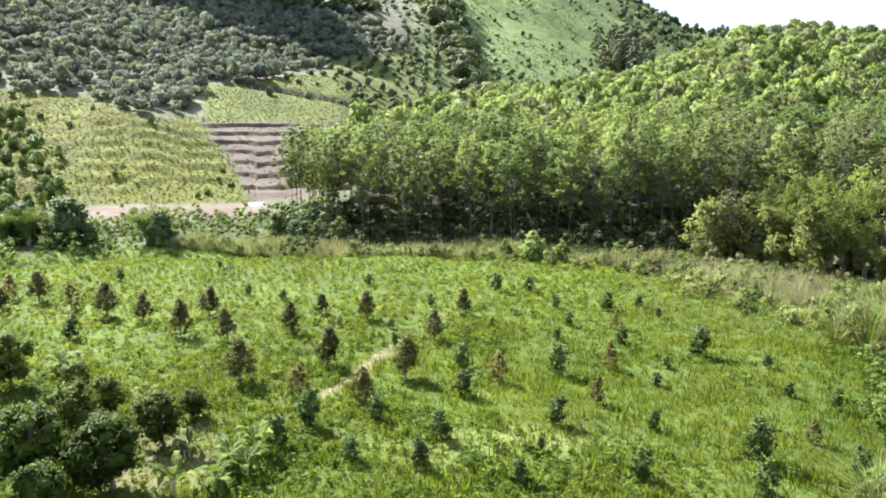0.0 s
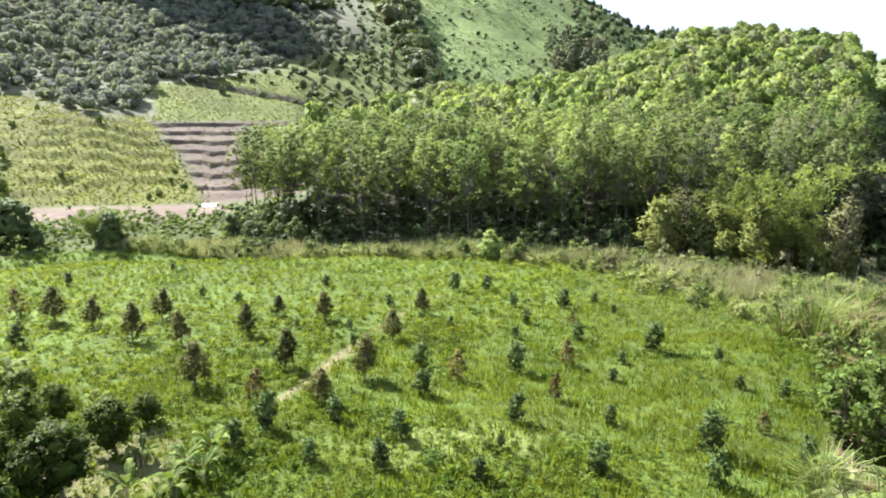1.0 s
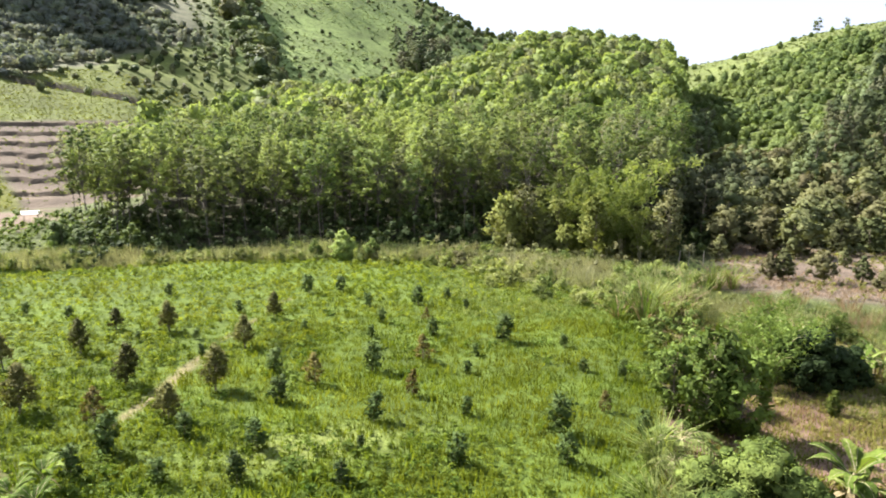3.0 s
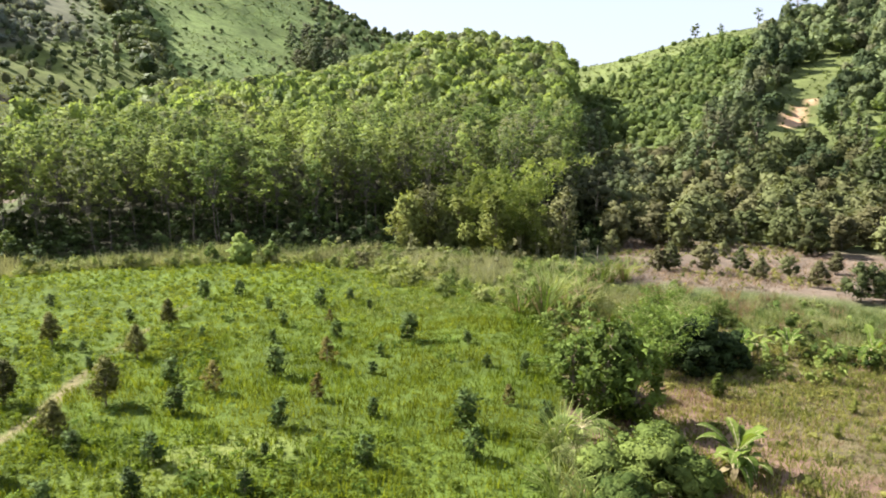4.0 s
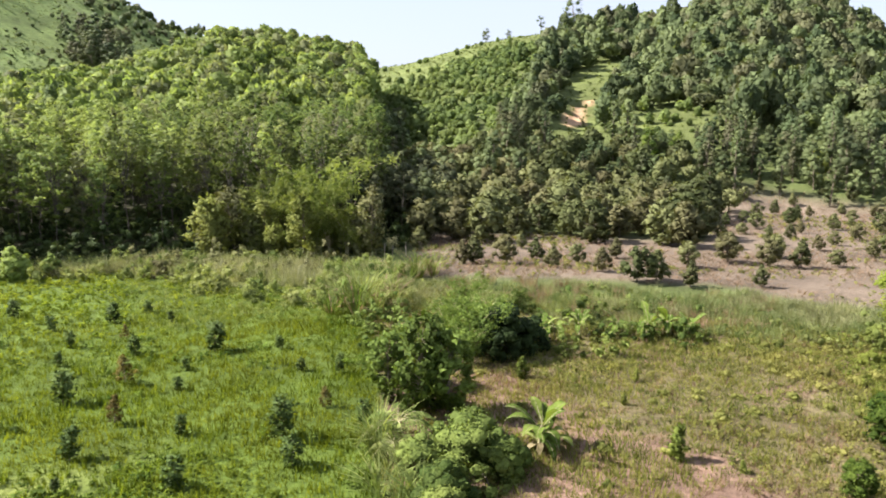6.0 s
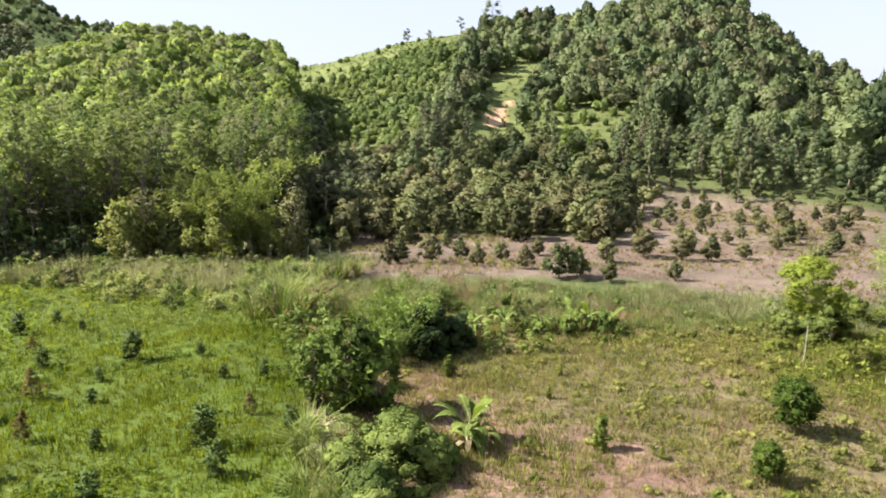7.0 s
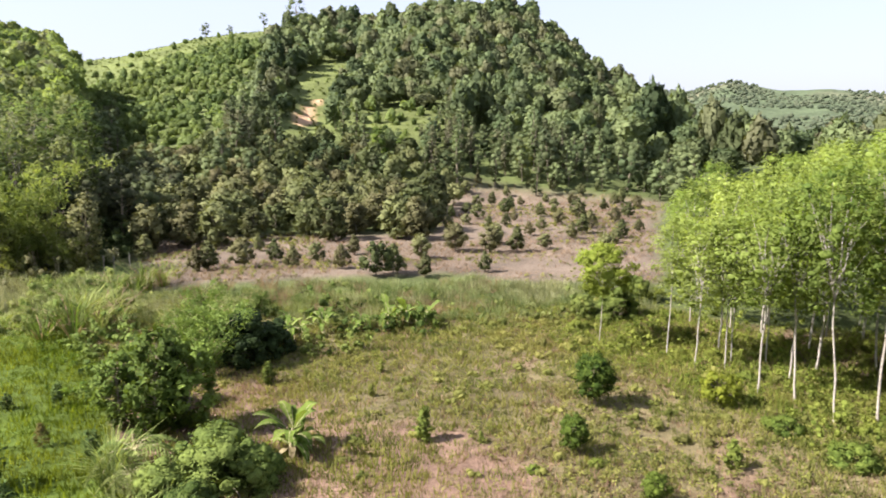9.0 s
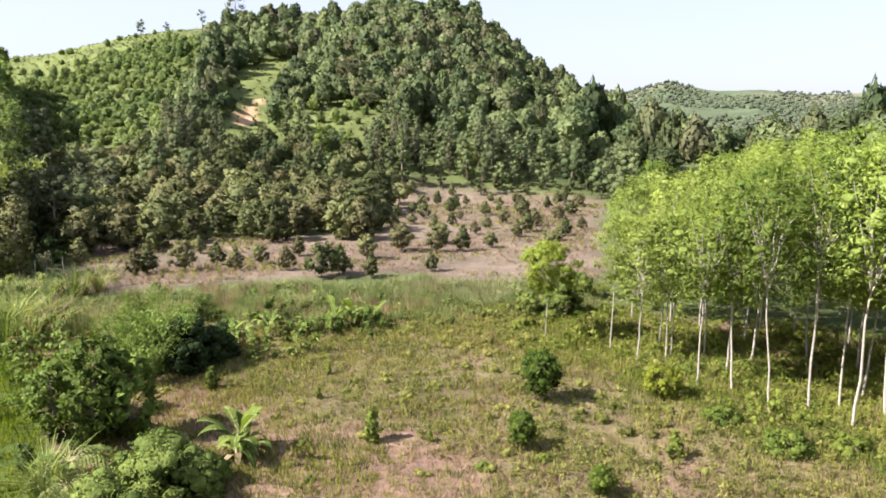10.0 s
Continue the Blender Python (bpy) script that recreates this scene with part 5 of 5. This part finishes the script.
EDGE = np.array([(28.0, -20.0), (33.0, -9.0), (36.5, -5.0), (38.5, 0.0), (42.5, 5.0), (44.5, 10.0), (45.5, 15.0), (46.0, 30.0)])   # front of the young plantation
scrub = [crown_only(rng, s, 0.1, h, w, 4, 40, 0.21, (0.45, 0.7)) for s, h, w in (("round", 1.8, 1.0), ("egg", 2.4, 0.9), ("round", 1.3, 1.2))]
wood("plantation_undergrowth", lambda a, r, x, y, rng: (a > 74) & (a < 104) & (beside(EDGE, x, y) > -4.0 + 3.0 * rough(x, y, 5, 17)) & (beside(EDGE, x, y) < 16) & (rng.random(len(a)) < 0.42), 1.35, scrub, 0.45, M_HERB,
     "knee-high yellow-green undergrowth below the rubber trees", 67, (30, -16, 66, 20))
wood("hedge_thicket", lambda a, r, x, y, rng: (np.abs(beside(HEDGE, x, y) - 1.2) < 2.6 + 0.8 * rough(x, y, 4, 24)) & (r > 38) & (r < 57), 1.25, scrub, 0.62, M_VINE, "waist-high leafy thicket along the hedge line", 68, (15, 26, 40, 56))
wood("bank_thicket", lambda a, r, x, y, rng: (a > 37) & (a < 60) & (r > 44) & (r < 54 + 5 * rough(x, y, 6, 25)) & (rng.random(len(a)) < 0.15 + 0.7 * step(rough(x, y, 5, 33), -0.1, 0.3)), 1.3, scrub, 0.9, M_HEDGE, "green thicket at the foot of the bank", 69, (24, 20, 50, 46))
wood("bank_scrub", lambda a, r, x, y, rng: (a > 36) & (a < 78) & (r > 50) & (r < 64) & (rng.random(len(a)) < 0.04 + 0.35 * step(rough(x, y, 7, 48), 0.05, 0.4)), 1.6, scrub, 0.62, M_BANKGRASS, "tufted bushes among the reeds of the bank", 97, (20, 5, 70, 60))
wood("creek_scrub", lambda a, r, x, y, rng: (a > -40) & (a < -8) & (r > 92 + 2 * np.sin(a)) & (r < 118), 2.3, scrub, 0.85, M_VINE, "tangled green scrub along the creek", 65, (-90, 60, 0, 120))
wood("wood_edge_scrub", lambda a, r, x, y, rng: (a > -13) & (a < 37) & (r > 84) & (r < 106), 2.0, scrub, 1.2, M_UNDER, "undergrowth at the foot of the rubber wood, coloured dark for shade", 66, (-30, 50, 70, 124))
wood("dry_thicket", lambda a, r, x, y, rng: (a > 15) & (a < 32) & (r > 70) & (r < 80) & (rng.random(len(a)) < 0.3 + 0.5 * (rough(x, y, 5, 43) > 0)), 1.7, scrub, 0.8, M_BROWN, "half-dry thicket before the wood", 70, (15, 50, 50, 80))

# ---- posts and a pale sapling at the corner of the bare soil ----
def fence_post(rng):
    ob = new("fence_post")
    part("post", tube([(0, 0, -0.3), (0.01, 0, 0.8), (0.03, 0.01, 1.7)], [0.06, 0.055, 0.05], 7), M_BARK_GREY, ob, "", True)
    part("top", tube([(0.03, 0.01, 1.68), (0.03, 0.01, 1.74)], [0.055, 0.035], 7), M_BARK_GREY, ob, "sawn pale post end", True)
    return ob


plant([(*at(34.6, 77), 1.0), (*at(35.3, 77.6), 0.85), (*at(36.4, 78.5), 0.9)], [fence_post], "weathered grey wooden post beside the bare soil", "post", "posts", 162)
plant([(*at(35.2, 84), 2.3), (*at(33.9, 80), 1.6)], [orchard_tree("sapling", "vase", 0.3, 0.95, 0.34, 14, 24, 0.1, M_REED, (0.12, 0.18), 0.02, 0.5, 0.3)], "pale grey-green sapling beside the dark trees", "sapling", "pale saplings", 163)

# ---- grasses ----
def grass(name, kinds, keep, pitch, mat, label, seed, box, scale=1.0):
    rng = np.random.default_rng(seed)
    p = scatter(rng, box, pitch, 0.6)
    p = p[keep(p[:, 0], p[:, 1], *polar(p[:, 0], p[:, 1]), rng)]
    V, F, T = stamp(rng, kinds, grounded(p), scale * (1 + 0.45 * rough(p[:, 0], p[:, 1], 2.4, seed)), 0.2, 0.02)
    return stuff(name, mesh_np(name, V, F, mat, tint=T), label, "grass")


rng = np.random.default_rng(71)
crop = [leaves(rng, [(0, 0, 0.13, 0.24), (0.1, 0.08, 0.22, 0.15)], 12, 0.145, 0.5, 1.0, 0.15, 0.0, 0.8) for _ in range(6)]
weed = [leaves(rng, [(0, 0, 0.14, 0.3), (0.1, 0.1, 0.22, 0.16)], 14, 0.12, 0.45, 0.8, 0.1, 0.0, 0.7) for _ in range(5)]
sward = [spikes(rng, 15, 0.34, 0.055, 0.34) for _ in range(6)]
clod = [leaves(rng, [(0, 0, 0.15, 0.3)], 14, 0.26, 0.5, 0.9, 0.2, 0.0, 0.6) for _ in range(4)]
dry = [blades(rng, 9, 0.4, 0.5, 0.03, 0.8, 0.3) for _ in range(4)]
reed = [spikes(rng, 60, 1.15, 0.065, 0.75, 0.45) for _ in range(4)]
cane = [blades(rng, 34, 2.5, 2.4, 0.09, 0.9, 0.5) for _ in range(2)]


def in_field(x, y, a, r, rng):
    z = zones(x, y)
    rows = 0.5 + 0.5 * np.sin((y + 0.18 * x) * 3.6 + 1.5 * rough(x, y, 8, 12))
    return (a > -37) & (r > 21) & (rng.random(len(a)) < z["field"] * (1 - 0.8 * z["path"]) * (1 - 0.75 * z["mown"]) * (0.6 + 0.4 * rows)) 


def far_share(x, y):
    """How far a place lies in the pale back part of the field."""
    return step(np.hypot(x, y) - 0.5 * np.asarray(x) + 7 * rough(x, y, 14, 45), 42, 66)


grass("field_crop", crop, lambda x, y, a, r, rng: in_field(x, y, a, r, rng) & (rough(x, y, 11, 20) + 0.9 * (1 - step(r, 30, 37)) - 0.045 * x > 0.0) & (rng.random(len(a)) > far_share(x, y)), 0.42, M_CROPLEAF, "knee-high leafy green crop with weeds", 72, (-60, 14, 42, 95))
grass("field_grass", sward, lambda x, y, a, r, rng: in_field(x, y, a, r, rng) & (rng.random(len(a)) > far_share(x, y)), 0.42, M_TURF, "soft bright green grass over the field", 73, (-60, 14, 42, 95))
grass("pale_crop", crop, lambda x, y, a, r, rng: in_field(x, y, a, r, rng) & (rng.random(len(a)) < 0.8 * far_share(x, y)), 0.5, M_FIELD_PALE, "yellow-green low crop over the back of the field", 94, (-60, 14, 42, 95), 1.15)
grass("field_weeds", crop, lambda x, y, a, r, rng: (a > -37) & (r > 21) & (rng.random(len(a)) < zones(x, y)["field"] * step(rough(x, y, 4.0, 21), 0.15, 0.5) * 0.55 * (1 - 0.6 * far_share(x, y))), 0.6, M_WEED, "darker weed clumps in the grass", 83, (-60, 14, 42, 95), 1.25)
grass("fallow_weeds", weed, lambda x, y, a, r, rng: (a < 101) & (r > 20) & (rng.random(len(a)) < zones(x, y)["fallow"] * step(rough(x, y, 9.0, 15, 4), 0.2, -0.15) * step(rough(x, y, 3.0, 13), -0.4, 0.2)), 0.5, M_FALLOW, "patches of yellow-green weeds in the fallow", 74, (10, -12, 66, 62))
grass("fallow_grass", sward, lambda x, y, a, r, rng: (a < 101) & (r > 20) & (rng.random(len(a)) < zones(x, y)["fallow"] * step(rough(x, y, 7.0, 27, 4) + 0.35 * step(r, 34, 46), -0.2, 0.25)), 0.42, M_FALLOW, "thin olive grass over the fallow", 88, (10, -12, 66, 62), 0.95)
rng = np.random.default_rng(89)
clump = [leaves(rng, [(0, 0, 0.2, 0.35), (0.25, 0.1, 0.15, 0.28), (-0.2, 0.2, 0.18, 0.25)], 38, 0.09, 0.5, 0.7, 0.3, 0.0, 0.8, 0.6) for _ in range(4)]
grass("fallow_clumps", clump, lambda x, y, a, r, rng: (a < 101) & (r > 20) & (rng.random(len(a)) < zones(x, y)["fallow"] * (0.04 + 0.3 * step(rough(x, y, 6.0, 28), 0.0, 0.5))), 0.9, M_FALLOW, "low leafy clumps dotted over the fallow", 90, (10, -12, 66, 62))
grass("fallow_straw", sward, lambda x, y, a, r, rng: (a < 101) & (r > 20) & (rng.random(len(a)) < zones(x, y)["fallow"] * (0.3 + 0.5 * step(rough(x, y, 6.0, 49), -0.2, 0.3) - 0.2 * zones(x, y)["bare"])), 0.42, M_DRY, "dry straw-coloured grass over the fallow", 75, (10, -12, 66, 62), 0.7)
grass("plantation_grass", weed, lambda x, y, a, r, rng: (a > 68) & (a < 101) & (r > np.interp(a, (68, 76, 84, 101), (47, 43, 39.5, 36)) + 3 * rough(x, y, 5, 52)) & (r < 57) & (rng.random(len(a)) < 0.5 + 0.5 * step(rough(x, y, 3.5, 53), -0.2, 0.2)), 0.55, M_HERB, "tall yellow-green grass along the edge of the plantation", 95, (20, -14, 60, 30), 1.25)
grass("creek_reeds", reed, lambda x, y, a, r, rng: (a > -22) & (a < 36) & (r > np.interp(a, (-22, -8, 0, 14, 19, 26, 36), (92, 81, 79, 76, 70, 65, 62))) & (r < np.interp(a, (-22, 0, 20, 36), (95, 84, 80, 70))) & (rng.random(len(a)) < 0.85), 0.8, M_REED,
      "tall dry reeds along the creek", 76, (-40, 40, 60, 95))
grass("bank_reeds", reed, lambda x, y, a, r, rng: (a > 36) & (a < 78) & (r > np.interp(a, (36, 48, 60, 78), (56, 49, 51, 54))) & (r < 64 + 4.5 * rough(x, y, 7, 50)) & (rng.random(len(a)) < 0.6 + 0.4 * (r > 56)), 0.9, M_BANK, "reeds and tall grass on the bank", 77, (20, 5, 70, 60), 0.68)
grass("bank_dry_reeds", reed, lambda x, y, a, r, rng: (a > 40) & (a < 78) & (r > 53) & (r < 64) & (rng.random(len(a)) < 0.4 * step(rough(x, y, 8, 31), 0.0, 0.35)), 1.1, M_DRY, "withered pinkish reeds on the bank", 92, (20, 5, 70, 60), 0.7)
grass("plantation_grass", sward, lambda x, y, a, r, rng: (a > 72) & (a < 104) & (beside(EDGE, x, y) > -4.5 + 3.0 * rough(x, y, 5, 17)) & (beside(EDGE, x, y) < 12), 0.5, M_HERB, "yellow-green grass below the rubber trees", 93, (30, -16, 62, 20), 1.1)
grass("dry_edge_grass", dry, lambda x, y, a, r, rng: rng.random(len(a)) < zones(x, y)["dry_edge"] * 0.95, 0.55, M_BANKGRASS, "trampled straw at the edge of the field", 78, (8, 30, 50, 80), 0.9)


def cane_clump(rng):
    ob = new("cane_grass")
    part("blades", blades(rng, 44, 2.4, 2.4, 0.08, 0.9, 0.5), M_BANKGRASS, ob)
    part("dry_blades", blades(rng, 12, 1.9, 2.6, 0.08, 1.0, 0.5), M_DRY, ob, "withered straw-coloured blades")
    return ob


plant([(28.7, 45.6, 1.3), (30.4, 46.8, 1.2), (29.4, 48.2, 1.1), (31.6, 48.6, 1.15), (27.4, 47.2, 0.9), (32.6, 46.2, 0.9), (39.0, 52.6, 1.0), (40.6, 53.2, 1.1), (42.0, 52.6, 0.95), (38.0, 54.0, 0.9), (35.4, 50.0, 0.8), (30.0, 44.6, 0.9), (33.8, 49.4, 0.8)],
      [cane_clump, cane_clump], "arching clump of pale green cane grass", "grass clump", "cane grass", 79)
grass("hedge_grass", cane, lambda x, y, a, r, rng: (np.abs(beside(HEDGE, x, y) - 0.3) < 1.6) & (r > 23) & (r < 31), 1.2, M_BANKGRASS, "long arching grass in the hedge", 80, (8, 14, 30, 34), 0.55)
grass("hill_crop", clod, lambda x, y, a, r, rng: (a > -42) & (rng.random(len(a)) < np.maximum(zones(x, y)["crop"], zones(x, y)["spur"] * 0.8)), 1.02, M_CROP, "yellow-green crop on the spur", 81, (-190, 110, 20, 260), 1.15)
def at_scarp(x, y, a, r, rng):
    f = (terrain(x, y) + 0.8 * rough(a * 1.6, r * 0.06, 3.0, 8)) / 2.15
    return rng.random(len(a)) < zones(x, y)["terrace"] * (0.1 + 0.75 * step(np.abs(f - np.floor(f) - 0.93), 0.12, 0.05) * step(rough(x, y, 5, 29), -0.3, 0.2))


grass("terrace_tufts", clod, at_scarp, 0.9, M_BUSH, "tufts of weeds along the terrace edges", 91, (-75, 120, 0, 215), 1.2)
grass("slope_grass", clod, lambda x, y, a, r, rng: rng.random(len(a)) < np.maximum.reduce([zones(x, y)["grassy"] * (r < 335), zones(x, y)["glade"], 0.8 * zones(x, y)["high"] * (r < 600)]), 2.9, M_SLOPE, "long green grass on the hill slope", 82, (-50, 60, 290, 600), 2.0)

grass("high_grass", clod, lambda x, y, a, r, rng: rng.random(len(a)) < zones(x, y)["high"] * (r < 620) * (0.25 + 0.6 * step(rough(x, y, 40, 46), -0.1, 0.3)), 3.4, M_SCRUB, "tussocky green grass on the mountain slope", 95, (-30, 280, 260, 620), 2.4)
grass("orchard_straw", dry, lambda x, y, a, r, rng: rng.random(len(a)) < zones(x, y)["soil"] * step(rough(x, y, 9, 22), -0.5, 0.3) * 0.9, 0.6, M_DRY, "sparse dry grass on the bare orchard soil", 84, (40, 10, 140, 90), 0.8)
grass("orchard_weeds", crop, lambda x, y, a, r, rng: rng.random(len(a)) < zones(x, y)["soil"] * step(rough(x, y, 6, 23), -0.2, 0.35) * 0.75, 0.85, M_FALLOW, "green weeds on the bare orchard soil", 85, (40, 10, 140, 90), 1.3)

rng = np.random.default_rng(86)
tussock = [crown_only(rng, "round", 0.0, 1.1, 0.7, 4, 40, 0.2, (0.4, 0.7)) for _ in range(3)]
grass("creek_tussocks", tussock, lambda x, y, a, r, rng: (a > -24) & (a < 37) & (r > np.interp(a, (-22, -8, 0, 14, 19, 26, 36), (92, 80, 77.5, 73, 64, 57, 56))) & (r < np.interp(a, (-22, 0, 20, 36), (95, 85, 80, 70))) & (rng.random(len(a)) < 0.35 + 0.45 * (rough(x, y, 6, 26) > 0)), 1.6, M_BANKGRASS,
      "bushy grey-green tussocks along the creek", 87, (-42, 40, 60, 95))


# ---- shed on the dirt road ----
def box_piece(x0, x1, y0, y1, z0, z1):
    V = np.array([(x, y, z) for z in (z0, z1) for y in (y0, y1) for x in (x0, x1)], float)
    return V, np.array([(0, 2, 3, 1), (4, 5, 7, 6), (0, 1, 5, 4), (2, 6, 7, 3), (0, 4, 6, 2), (1, 3, 7, 5)])


def build_shed(x, y, turn):
    white, nt, bsdf, out = material("white_roof_sheet")
    nt.links.new(mixed(nt, ramped(nt, noise_node(nt, 1.5, 4), 0.35, 0.7), (0.6, 0.6, 0.58), (0.45, 0.43, 0.38)), bsdf.inputs["Base Color"])
    bsdf.inputs["Roughness"].default_value = 0.5
    ob = tagged(new("shed"), "small open shed with a white sheet roof on the dirt road", "shed")
    for px in (-1.5, 1.5):
        for py in (-1.0, 1.0):
            part("post", tube([(px, py, -0.2), (px, py, 2.3 + 0.15 * py)], [0.06, 0.05], 6), M_BARK, ob)
    for py in (-1.0, 1.0):
        part("beam", box_piece(-1.8, 1.8, py - 0.05, py + 0.05, 2.2 + 0.15 * py, 2.32 + 0.15 * py), M_BARK, ob)
    V, F = [], []
    n = 24
    for k in range(n + 1):
        xx = -2.1 + 4.2 * k / n
        dz = 0.03 * (k % 2)
        V += [(xx, -1.5, 2.17 + dz), (xx, 1.5, 2.62 + dz)]
    F = [(2 * k, 2 * k + 2, 2 * k + 3, 2 * k + 1) for k in range(n)]
    roof = part("roof", (np.array(V, float), np.array(F)), white, ob, "white corrugated roof sheet")
    sol = roof.modifiers.new("thickness", "SOLIDIFY")
    sol.thickness = 0.02
    ob.matrix_basis = pose(x, y, float(terrain(x, y)), 0, 0, turn) @ Matrix.Diagonal((0.6, 0.6, 0.75, 1))


build_shed(-31.0, 116.0, 20)
